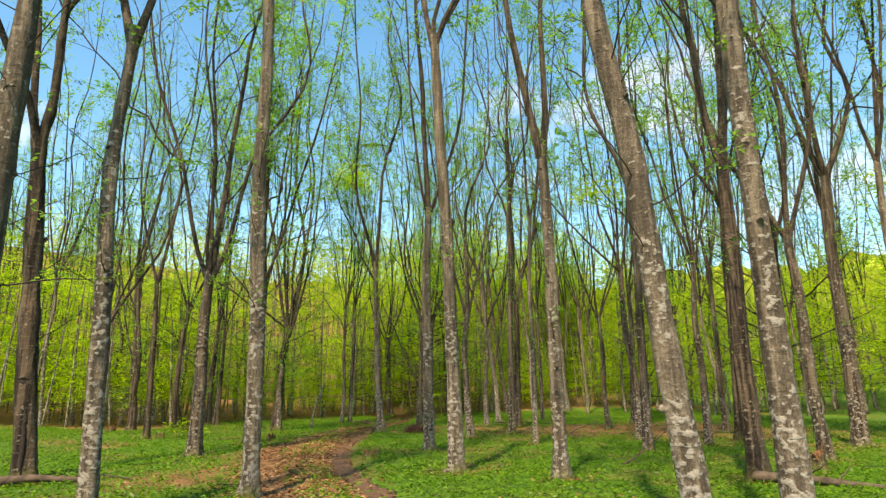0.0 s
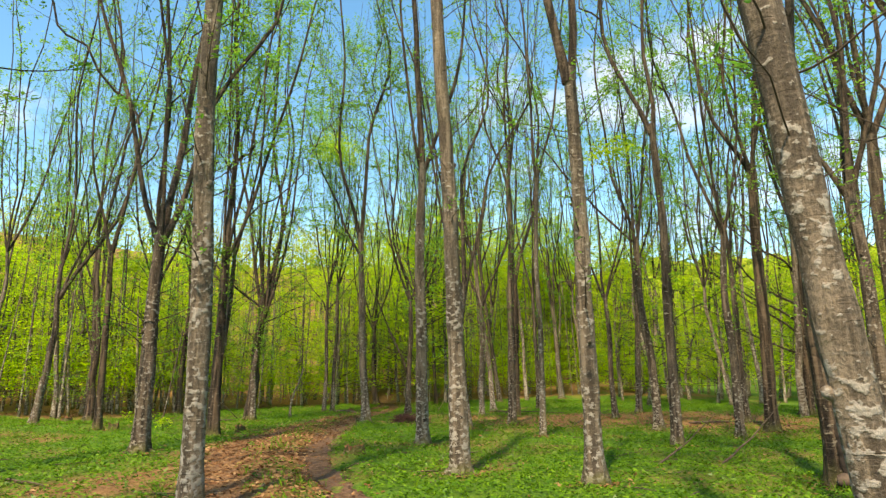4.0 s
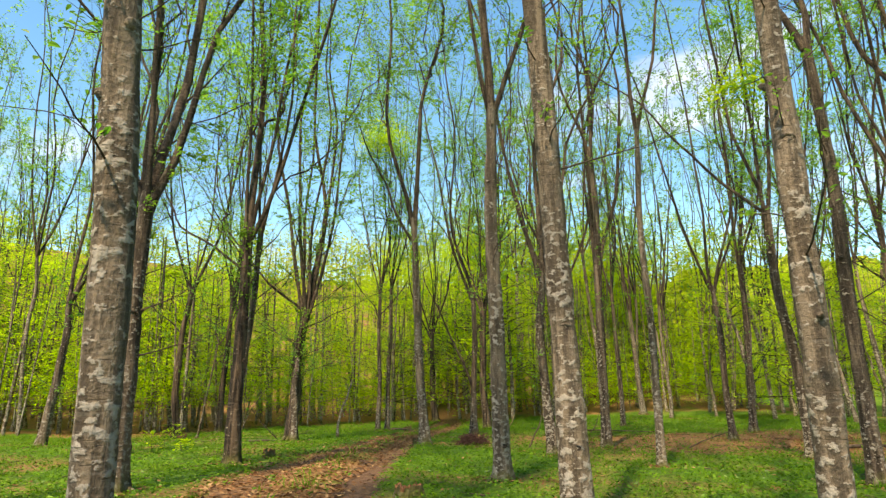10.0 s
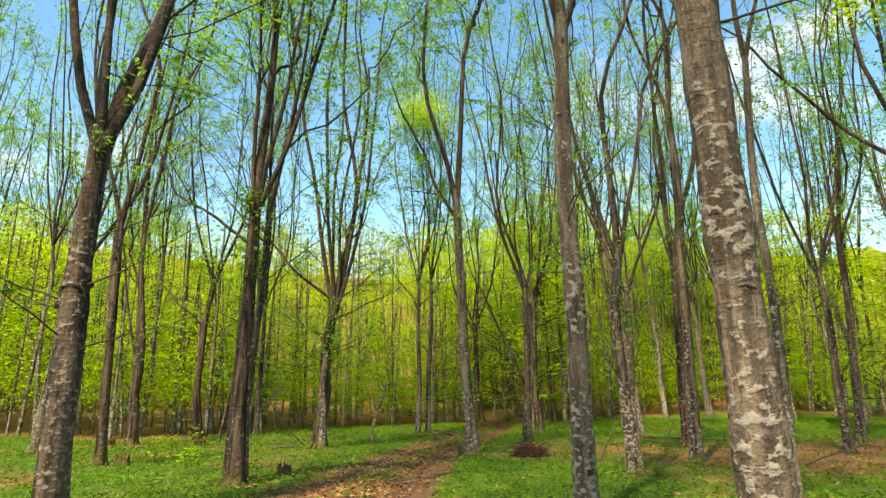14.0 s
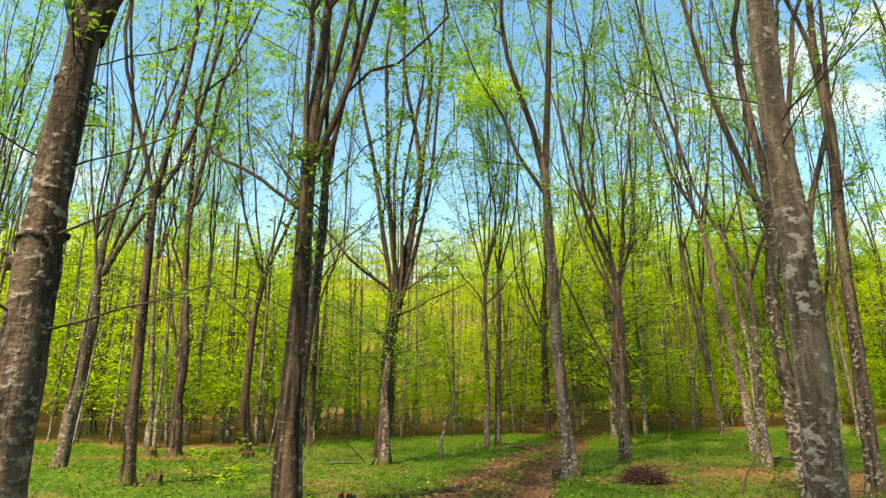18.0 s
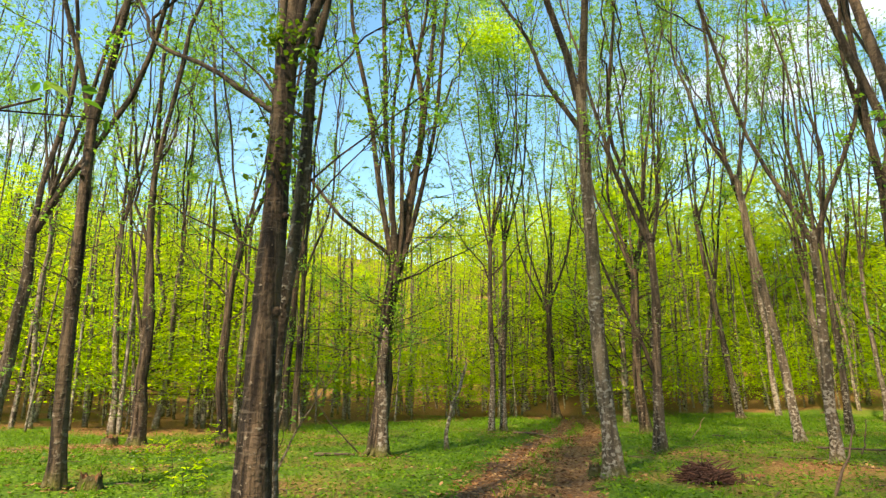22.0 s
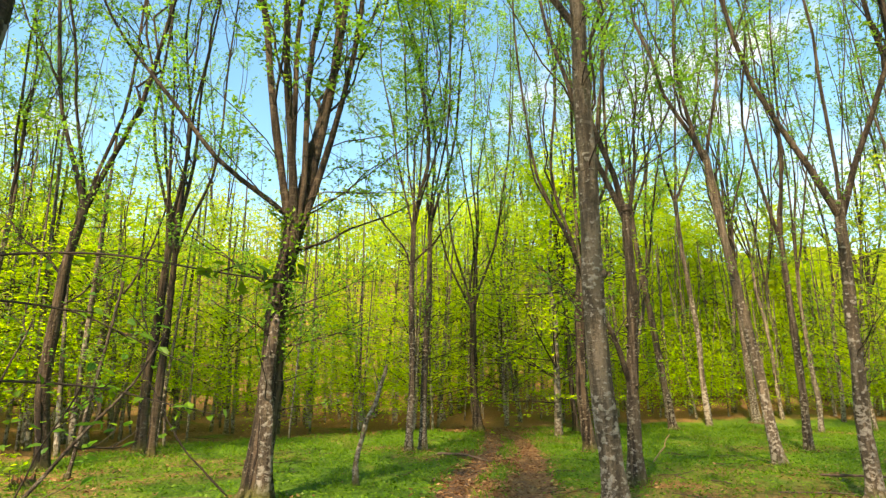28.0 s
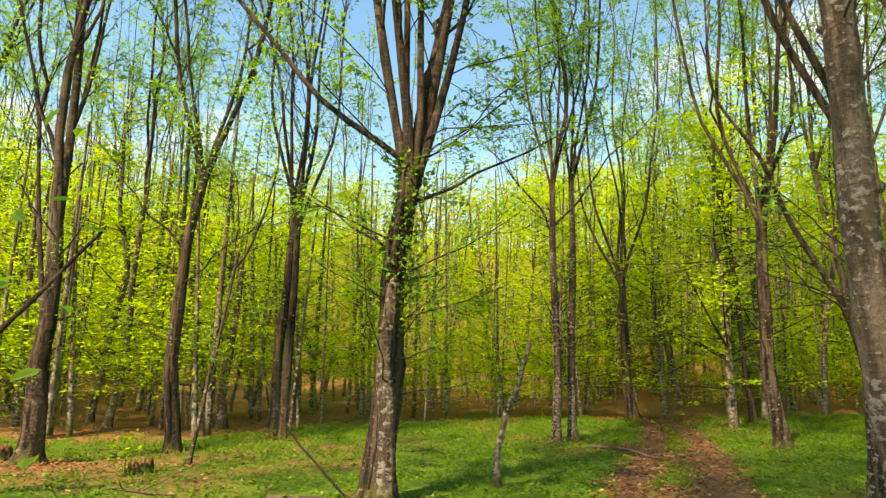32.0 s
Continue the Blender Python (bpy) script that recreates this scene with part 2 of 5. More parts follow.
def ground_material():
    m, n, l, b = material("woodland_floor", 0.95)
    fine = noise_node(n, l, 16.0, 6.0, 0.7)
    broad = noise_node(n, l, 0.55, 4.0, 0.6)
    green = ramp(n, l, fine.outputs["Fac"], [(0.3, (0.022, 0.062, 0.005)), (0.5, (0.058, 0.135, 0.008)), (0.75, (0.125, 0.225, 0.012))]).outputs["Color"]
    patchy = noise_node(n, l, 1.3, 5.0, 0.65)
    green = mix(n, l, 0.85, green, ramp(n, l, patchy.outputs["Fac"], [(0.32, (0.6, 0.72, 0.7)), (0.5, (1.0, 1.0, 1.0)), (0.68, (1.55, 1.28, 1.1))]).outputs["Color"], "MULTIPLY")
    brown = ramp(n, l, fine.outputs["Fac"], [(0.3, (0.07, 0.031, 0.012)), (0.55, (0.225, 0.122, 0.048)), (0.75, (0.37, 0.24, 0.105))]).outputs["Color"]
    lit = n.new("ShaderNodeAttribute")
    lit.attribute_name = "litter"
    add = n.new("ShaderNodeMath")
    add.operation = "ADD"
    l.new(lit.outputs["Fac"], add.inputs[0])
    half = n.new("ShaderNodeMath")
    half.operation = "MULTIPLY"
    half.inputs[1].default_value = 0.5
    l.new(broad.outputs["Fac"], half.inputs[0])
    l.new(half.outputs[0], add.inputs[1])
    mask = ramp(n, l, add.outputs[0], [(0.42, (0, 0, 0)), (0.72, (1, 1, 1))]).outputs["Color"]
    l.new(mix(n, l, mask, green, brown), b.inputs["Base Color"])
    bump(n, l, b, fine.outputs["Fac"], 0.9, 0.06)
    return m


def soil_material(name, dark, mid, light):
    m, n, l, b = material(name, 0.8)
    fine = noise_node(n, l, 11.0, 7.0, 0.72)
    broad = noise_node(n, l, 1.3, 3.0, 0.6)
    c = ramp(n, l, fine.outputs["Fac"], [(0.3, dark), (0.52, mid), (0.75, light)]).outputs["Color"]
    l.new(mix(n, l, mix(n, l, 0.35, (0, 0, 0), broad.outputs["Color"]), c, dark), b.inputs["Base Color"])
    bump(n, l, b, fine.outputs["Fac"], 1.0, 0.08)
    return m


GROUND = ground_material()
MUD = soil_material("damp_mud", (0.055, 0.030, 0.018), (0.15, 0.082, 0.047), (0.30, 0.19, 0.11))
LITTER = soil_material("leaf_litter", (0.075, 0.036, 0.018), (0.215, 0.115, 0.055), (0.40, 0.25, 0.13))


# ---- the lie of the land ----
def smooth(a, b, v):
    s = np.clip((v - a) / (b - a), 0, 1)
    return s * s * (3 - 2 * s)


LEFT_RUT = ((-30, 6.0), (0, 1.0), (5, -0.7), (8, -1.9), (10, -2.6), (13, -3.7), (16, -4.3), (21, -4.25), (25, -4.2), (29, -4.0), (32, -3.5), (36, -3.1), (41, -2.9), (60, -6.0))
RIGHT_RUT = ((-30, 7.6), (0, 2.6), (5, 0.8), (8, -0.25), (9.4, -0.7), (12.6, -1.9), (14, -2.3), (16, -2.55), (19, -2.85), (23, -3.0), (26, -2.95), (28, -2.8), (33, -2.3), (36, -2.15), (41, -2.3), (60, -5.0))


def rut_x(y, rut):
    return np.interp(y, [p[0] for p in rut], [p[1] for p in rut])


def waves(x, y, s):
    """Cheap smooth unevenness, about -1 to 1."""
    return (np.sin(1.31 * s * x + 0.7 * np.sin(0.9 * s * y)) * np.sin(1.13 * s * y + 1.1 * np.sin(0.77 * s * x + 1.3))
            + 0.6 * np.sin(2.9 * s * x + 1.7 * s * y + 0.4) * np.sin(2.3 * s * y - 1.9 * s * x + 2.0)) / 1.6


def land(x, y):
    """Height of the ground."""
    x, y = np.asarray(x, float), np.asarray(y, float)
    z = 0.03 + 0.15 * np.exp(-((x + 4.5) / 3.5) ** 2 - ((y - 16) / 6.5) ** 2) - 0.12 * smooth(26, 36, y)
    z = z + 0.07 * np.exp(-((x - 2) / 4) ** 2 - ((y - 29) / 5) ** 2) + 0.18 * np.exp(-((x + 12) / 3) ** 2 - ((y - 21.5) / 3) ** 2) - 0.2 * np.exp(-((x + 14.5) / 3) ** 2 - ((y - 29.5) / 3) ** 2)
    z = z + np.minimum(np.log1p(np.exp(np.minimum((y - 51) / 3.5, 90))) * 1.05, 24.0) * (1 - smooth(12, 26, x)) 
    z = z + np.minimum(np.log1p(np.exp(np.minimum((-x - 26) / 4, 60))) * 0.6, 12.0) * smooth(10, 30, y)
    z = z + 0.035 * waves(x, y, 0.6) + 0.015 * waves(x + 7, y - 3, 2.3)
    far = np.hypot(x, y - 10)
    z = z + np.minimum(np.maximum(far - 60, 0) * 0.16, 12.0) * smooth(12, 26, x) * smooth(60, 72, far)
    near = smooth(55, 42, y)
    for rut, deep in ((LEFT_RUT, 0.045), (RIGHT_RUT, 0.075)):
        d = x - rut_x(y, rut)
        z = z - near * deep * np.exp(-(d / 0.42) ** 2) + near * 0.03 * np.exp(-((np.abs(d) - 0.75) / 0.3) ** 2)
    return z


def wood_edge(x):
    """Where the green floor ends and the brown floor of the thicket begins."""
    return np.interp(x, [-40, -18, -14, -12, -9, -7, -1, 2, 9, 16], [24, 29.5, 31.5, 35, 38.5, 40, 42, 44.5, 47, 48])


def litter_at(x, y):
    """Where dead leaves lie bare of green: 0 to 1."""
    v = 0.14 + 0.22 * waves(x + 3, y + 11, 0.45) + 0.15 * waves(x, y, 1.3)
    v = v + (0.42 + 0.3 * waves(x, y, 0.7)) * smooth(-1.0, 1.5, y - wood_edge(x) + 0.8 * waves(x, y, 0.5)) * (1 - smooth(18, 26, x))
    v = v + 0.75 * np.exp(-((x - 9) / 4.5) ** 2 - ((y - 25) / 5.0) ** 2)
    v = v + 0.5 * np.exp(-((x + 3.9) / 1.3) ** 2 - ((y - 14.5) / 4.0) ** 2)
    mid = (rut_x(y, LEFT_RUT) + rut_x(y, RIGHT_RUT)) / 2
    v = v + 0.34 * np.exp(-((x - mid) / 0.8) ** 4) * (0.5 + 0.6 * waves(x, y, 1.1)) * smooth(40, 32, y)
    v = v + 0.3 * np.exp(-((x - 2) / 3.5) ** 2 - ((y - 24) / 4.5) ** 2) * (0.7 + 0.6 * waves(x, y, 0.9))
    v = v + 0.35 * np.exp(-((x + 13) / 4) ** 2 - ((y - 27) / 3) ** 2)
    v = v + 0.75 * np.exp(-((x + 13.5) / 1.0) ** 2 - ((y - 27.4) / 0.9) ** 2)
    return np.clip(v, 0, 1)


# ---- mesh makers ----
def quad_mesh(name, verts, faces, smooth_shade=True):
    """A mesh from arrays of vertices (n, 3) and quads (m, 4)."""
    me = bpy.data.meshes.new(name)
    verts, faces = np.ascontiguousarray(verts, np.float32), np.ascontiguousarray(faces, np.int32)
    me.vertices.add(len(verts))
    me.vertices.foreach_set("co", verts.ravel())
    me.loops.add(faces.size)
    me.loops.foreach_set("vertex_index", faces.ravel())
    me.polygons.add(len(faces))
    me.polygons.foreach_set("loop_start", np.arange(0, faces.size, 4, dtype=np.int32))
    me.polygons.foreach_set("use_smooth", np.full(len(faces), smooth_shade))
    me.update(calc_edges=True)
    return me


class Geo:
    """Gathers arrays of quads."""

    def __init__(self):
        self.v, self.f, self.n = [], [], 0

    def add(self, v, f):
        self.v.append(v)
        self.f.append(f + self.n)
        self.n += len(v)

    def mesh(self, name, smooth_shade=True):
        return quad_mesh(name, np.concatenate(self.v), np.concatenate(self.f), smooth_shade)


def tubes(P, R, k, wobble=None):
    """Tubes along m lines of n points each: P (m, n, 3), R (m, n), k sides."""
    P, R = np.asarray(P, float), np.asarray(R, float)
    m, n = R.shape
    D = np.gradient(P, axis=1)
    D /= np.linalg.norm(D, axis=2, keepdims=True) + 1e-9
    mean = D.mean(axis=1)
    ref = np.where(np.abs(mean[:, 1:2]) < 0.8, np.array([[0.0, 1.0, 0.0]]), np.array([[1.0, 0.0, 0.0]]))[:, None, :]
    U = np.cross(D, np.broadcast_to(ref, D.shape))
    U /= np.linalg.norm(U, axis=2, keepdims=True) + 1e-9
    V = np.cross(D, U)
    a = np.arange(k) * 2 * np.pi / k
    rr = R[:, :, None] * (np.ones(k) if wobble is None else wobble)
    X = P[:, :, None, :] + rr[..., None] * (U[:, :, None, :] * np.cos(a)[None, None, :, None] + V[:, :, None, :] * np.sin(a)[None, None, :, None])
    idx = np.arange(m * n * k).reshape(m, n, k)
    A, B = idx[:, :-1], idx[:, 1:]
    F = np.stack([A, np.roll(A, -1, 2), np.roll(B, -1, 2), B], axis=-1).reshape(-1, 4)
    return X.reshape(-1, 3), F


def leaves(C, size, rg, droop=0.35, narrow=0.55, direction=None):
    """Pointed leaves, one quad each, centred on C (m, 3)."""
    m = len(C)
    az = rg.uniform(0, 2 * np.pi, m)
    a = np.stack([np.cos(az), np.sin(az), rg.normal(-0.1, droop, m)], 1)
    if direction is not None:
        a = a * 0.6 + direction
    a /= np.linalg.norm(a, axis=1, keepdims=True)
    nrm = np.stack([rg.normal(0, droop, m), rg.normal(0, droop, m), np.ones(m)], 1)
    b = np.cross(nrm, a)
    b /= np.linalg.norm(b, axis=1, keepdims=True) + 1e-9
    s = (size * rg.uniform(0.7, 1.3, m))[:, None]
    V = np.stack([C - a * s, C + b * s * narrow - a * s * 0.1, C + a * s, C - b * s * narrow - a * s * 0.1], 1).reshape(-1, 3)
    return V, np.arange(4 * m).reshape(m, 4)


def leaves_oval(C, size, rg, droop=0.35, width=0.5):
    """Near leaves: two folded halves along a midrib, with a pointed tip."""
    m = len(C)
    az = rg.uniform(0, 2 * np.pi, m)
    a = np.stack([np.cos(az), np.sin(az), rg.normal(-0.15, droop, m)], 1)
    a /= np.linalg.norm(a, axis=1, keepdims=True)
    nrm = np.stack([rg.normal(0, droop, m), rg.normal(0, droop, m), np.ones(m)], 1)
    b = np.cross(nrm, a)
    b /= np.linalg.norm(b, axis=1, keepdims=True) + 1e-9
    up = np.cross(a, b)
    s = (size * rg.uniform(0.6, 1.25, m))[:, None]
    e1, e2 = b * s * width, b * s * width * 0.72
    lift = up * s * 0.12
    V = np.stack([C - a * s, C - a * s * 0.35 + e1 + lift, C + a * s * 0.4 + e2 + lift, C + a * s - lift,
                  C + a * s * 0.4 - e2 + lift, C - a * s * 0.35 - e1 + lift], 1).reshape(-1, 3)
    k = 6 * np.arange(m)[:, None]
    return V, np.concatenate([k + np.array([[0, 3, 2, 1]]), k + np.array([[0, 5, 4, 3]])], 1).reshape(-1, 4)


def leaves_small(name, C, size, rg, droop=0.6, width=0.75):
    """Far leaves, one triangle each, as a mesh."""
    m = len(C)
    az = rg.uniform(0, 2 * np.pi, m)
    a = np.stack([np.cos(az), np.sin(az), rg.normal(-0.1, droop * 0.6, m)], 1)
    a /= np.linalg.norm(a, axis=1, keepdims=True)
    nrm = np.stack([rg.normal(0, droop, m), rg.normal(0, droop, m), np.ones(m)], 1)
    b = np.cross(nrm, a)
    b /= np.linalg.norm(b, axis=1, keepdims=True) + 1e-9
    s = (size * rg.uniform(0.6, 1.35, m))[:, None]
    V = np.stack([C - a * s + b * s * width * 0.5, C + a * s, C - a * s * 0.8 - b * s * width * 0.6], 1).reshape(-1, 3)
    me = bpy.data.meshes.new(name)
    me.vertices.add(3 * m)
    me.vertices.foreach_set("co", np.ascontiguousarray(V, np.float32).ravel())
    me.loops.add(3 * m)
    me.loops.foreach_set("vertex_index", np.arange(3 * m, dtype=np.int32))
    me.polygons.add(m)
    me.polygons.foreach_set("loop_start", np.arange(0, 3 * m, 3, dtype=np.int32))
    me.update(calc_edges=True)
    return me


def part(name, me, material_, parent, label=""):
    """Links a mesh as one part under a thing or a part."""
    ob = new(name, me)
    if not me.materials:
        me.materials.append(material_)
    ob.parent = parent
    if label:
        tagged(ob, label)
    return ob


def thing(name, x, y, z, label, category, group=""):
    ob = new(name)
    ob.empty_display_size = 0.2
    ob.location = (x, y, z)
    return tagged(ob, label, category, group)


# ---- ground ----
def lines(lo, hi, step, far, growth=1.25):
    out, s = list(np.arange(lo, hi + step / 2, step)), step
    v = out[-1]
    while v < far:
        s *= growth
        v += s
        out.append(v)
    s, v = step, out[0]
    while v > -far:
        s *= growth
        v -= s
        out.insert(0, v)
    return np.array(out)


def build_ground():
    xs, ys = lines(-20, 16, 0.3, 1800), lines(2, 44, 0.3, 1800)
    X, Y = np.meshgrid(xs, ys)
    Z = land(X, Y)
    idx = np.arange(X.size).reshape(X.shape)
    F = np.stack([idx[:-1, :-1], idx[:-1, 1:], idx[1:, 1:], idx[1:, :-1]], -1).reshape(-1, 4)
    me = quad_mesh("ground", np.stack([X, Y, Z], -1).reshape(-1, 3), F)
    at = me.attributes.new("litter", "FLOAT", "POINT")
    at.data.foreach_set("value", litter_at(X, Y).ravel().astype(np.float32))
    me.materials.append(GROUND)
    ob = tagged(new("ground", me), "woodland floor of low green herbs and old brown leaves", "ground", kind="structure")
    return ob


def build_rut(rut, half, mat, label, seed, y0, y1, lift=0.0):
    """A worn wheel track laid just over the ground, with ragged edges that dip under it and ends that thin out."""
    ys = np.arange(y0, y1, 0.08)
    us = np.linspace(-1, 1, 25)
    Y, U = np.meshgrid(ys, us, indexing="ij")
    ragged = half * (1.05 + 0.42 * waves(Y * 0 + seed, Y, 1.6) + 0.3 * waves(U * 2 + seed, Y, 4.5)) * (0.3 + 0.7 * smooth(y0, y0 + 2.5, Y) * smooth(y1, y1 - 2.5, Y))
    X = rut_x(Y, rut) + U * ragged
    cover = 1 - np.abs(U) ** 3 + 0.5 * waves(X, Y, 3.4) + 0.35 * waves(X + 5, Y, 8.0)
    Z = land(X, Y) + np.clip(cover * 0.06 - 0.02, -0.05, 0.014) + lift
    idx = np.arange(X.size).reshape(X.shape)
    F = np.stack([idx[:-1, :-1], idx[:-1, 1:], idx[1:, 1:], idx[1:, :-1]], -1).reshape(-1, 4)
    me = quad_mesh("path", np.stack([X, Y, Z], -1).reshape(-1, 3), F)
    me.materials.append(mat)
    return tagged(new("path", me), label, "path", kind="structure")


build_ground()
build_rut(LEFT_RUT, 0.40, LITTER, "worn track strewn with brown leaf litter", 3.0, -4, 20.5)
build_rut(LEFT_RUT, 0.30, MUD, "dark muddy rut edged with herbs", 5.0, 18.5, 44, 0.004)
build_rut(RIGHT_RUT, 0.34, MUD, "dark muddy wheel rut through the herbs", 9.0, -4, 21.5)
build_rut(RIGHT_RUT, 0.36, LITTER, "rut filled with pale orange leaf litter", 7.0, 19.0, 44, 0.004)


# ---- trees ----
def smooth_noise(n, amp, rg, knots=5):
    """A wandering offset along a line: zero at its foot."""
    p = np.cumsum(rg.normal(0, 1, (knots, 3)), axis=0)
    p -= p[0]
    s = np.linspace(0, knots - 1, n)
    i = np.clip(s.astype(int), 0, knots - 2)
    f = (s - i)[:, None]
    f = f * f * (3 - 2 * f)
    o = (p[i] * (1 - f) + p[i + 1] * f) * amp
    o[:, 2] *= 0.2
    return o


def trunk_shape(points, r0, r1, rg, k=14, flare=0.55, fluted=0.06, oval=0.0):
    """Rings of a trunk with a root flare, flutes and swellings."""
    n = len(points)
    z = points[:, 2] - points[0, 2]
    s = np.linspace(0, 1, n)
    r = r0 * (1 - s) ** 0.8 * (1 - r1 / r0) + r1
    r = r * (1 + flare * np.exp(-np.maximum(z, 0) / 0.22)) * (1 + 0.045 * np.interp(s * 30, np.arange(31), rg.normal(0, 1, 31)) + 0.03 * np.interp(s * 9, np.arange(10), rg.normal(0, 1, 10)))
    a = np.arange(k) * 2 * np.pi / k
    ph = rg.uniform(0, 6.28, 4)
    foot = np.exp(-np.maximum(z, 0) / 0.35)[:, None]
    w = 1 + fluted * (np.sin(3 * a + ph[0] + 0.35 * z[:, None]) * 0.6 + np.sin(5 * a + ph[1] - 0.5 * z[:, None]) * 0.4)
    w = w + foot * (0.3 * np.sin(5 * a + ph[2]) + 0.17 * np.sin(8 * a + ph[3])) + rg.normal(0, 0.02, (n, k)) + oval * np.cos(2 * a + ph[0])
    return r, w


def limb_line(p0, az, tilt, length, rg, n=14, wander=0.03, lift=0.55):
    """A limb that leaves at a tilt from the vertical and bends up."""
    s = np.linspace(0, 1, n)
    th = radians(tilt) * ((1 - lift * s) if lift < 0.5 else (0.28 + 0.95 * np.exp(-4.5 * s)))
    step = length / (n - 1)
    h = np.concatenate([[0], np.cumsum(np.sin(th[:-1]) * step)])
    v = np.concatenate([[0], np.cumsum(np.cos(th[:-1]) * step)])
    a = radians(az)
    P = np.stack([h * math.cos(a), h * math.sin(a), v], 1) + np.asarray(p0)
    return P + smooth_noise(n, wander * length / 3, rg, 6)


def side_shoots(lines_, radii, count, lengths, tilt, rg, n=7, start=0.15, thin=0.35, lift=0.5, flat=False):
    """count shoots off each of the lines (m, n0, 3). Returns lines (m * count, n, 3) and radii."""
    m, n0, _ = lines_.shape
    s = rg.uniform(start, 0.98, (m, count)) * (n0 - 1)
    i = np.clip(s.astype(int), 0, n0 - 2)
    f = (s - i)[..., None]
    row = np.arange(m)[:, None]
    P0 = lines_[row, i] * (1 - f) + lines_[row, i + 1] * f
    d = lines_[row, i + 1] - lines_[row, i]
    d /= np.linalg.norm(d, axis=2, keepdims=True) + 1e-9
    r0 = radii[row, i] * rg.uniform(0.6, 1.0, (m, count)) * thin
    side = rg.normal(0, 1, (m, count, 3))
    if flat:
        side[..., 2] *= 0.15
    side -= d * (side * d).sum(2, keepdims=True)
    side /= np.linalg.norm(side, axis=2, keepdims=True) + 1e-9
    t = np.radians(tilt * rg.uniform(0.7, 1.3, (m, count)))[..., None]
    way = d * np.cos(t) + side * np.sin(t)
    L = (rg.uniform(*lengths, (m, count)) * (1.1 - 0.55 * s / (n0 - 1)))[..., None, None]
    u = np.linspace(0, 1, n)[None, None, :, None]
    rise = np.zeros(3)
    rise[2] = lift
    P = P0[:, :, None, :] + L * (way[:, :, None, :] * u + rise * u * u * 0.5)
    jit = np.cumsum(rg.normal(0, 0.018, P.shape), axis=2) * L
    P = P + jit - jit[:, :, :1]
    R = r0[:, :, None] * (1 - 0.8 * np.linspace(0, 1, n)) + 0.0012
    return P.reshape(m * count, n, 3), R.reshape(m * count, n)


def pick(lines_, count, rg, lo=0.2):
    """Random places on the lines, count on each."""
    m, n, _ = lines_.shape
    s = rg.uniform(lo, 1.0, (m, count)) * (n - 1)
    i = np.clip(s.astype(int), 0, n - 2)
    f = (s - i)[..., None]
    row = np.arange(m)[:, None]
    return (lines_[row, i] * (1 - f) + lines_[row, i + 1] * f).reshape(-1, 3)


def crown_of(limbs, radii, rg, shoots=12, twigs=6, leaf_count=5, leaf_size=0.04, shoot_len=(1.2, 3.6), twig_len=(0.5, 1.5), tilt=24, light=False, shaped=False):
    """Shoots, twigs and leaves on limbs given as equal-length lines."""
    A, RA = side_shoots(limbs, radii, shoots, shoot_len, tilt, rg, 6 if light else 8, 0.08, 0.42, 0.35)
    RA = np.clip(RA, 0.004, 0.055)
    B, RB = side_shoots(A, RA, twigs, twig_len, 30, rg, 3 if light else 4, 0.1, 0.5, 0.3)
    RB = np.clip(RB, 0.0025, 0.011)
    g = Geo()
    g.add(*tubes(A, RA, 3 if light else 4))
    g.add(*tubes(B, RB, 3))
    C = np.concatenate([pick(B, leaf_count, rg, 0.25), pick(A, 2 * leaf_count, rg, 0.15)])
    C = C + rg.normal(0, 0.09, C.shape)
    if shaped:
        k = Geo()
        k.add(*leaves_oval(C, leaf_size, rg, 0.4, 0.5))
        return g, k.mesh("side_leaves", False)
    return g, leaves_small("crown", C, leaf_size, rg, 0.8, 1.0)


def spray_of(limbs, radii, rg, count=7, length=(1.0, 2.8), leaf_size=0.04, per=10, reach=0.85):
    """Arching side branches with flat fans of leaf along the lower part of the limbs."""
    n = limbs.shape[1]
    cut = max(4, int(n * reach))
    A, RA = side_shoots(limbs[:, :cut], radii[:, :cut], count, length, 58, rg, 7, 0.03, 0.25, 0.05)
    u = np.linspace(0, 1, 7)
    A[..., 2] -= 0.16 * u * u * rg.uniform(0.2, 1.6, (len(A), 1))
    RA = np.clip(RA, 0.003, 0.012)
    B, RB = side_shoots(A, RA, 5, (0.3, 0.9), 48, rg, 3, 0.2, 0.5, -0.05, True)
    g = Geo()
    g.add(*tubes(A, RA, 3))
    g.add(*tubes(B, np.clip(RB, 0.0016, 0.004), 3))
    C = np.concatenate([pick(B, per, rg, 0.1), pick(A, per, rg, 0.35)])
    C = C + rg.normal(0, 1, C.shape) * np.array([0.06, 0.06, 0.02])
    return g, leaves_small("leaf_spray", C, leaf_size, rg, 0.4, 0.95)


TREES = "trees along the track"
FEET = []


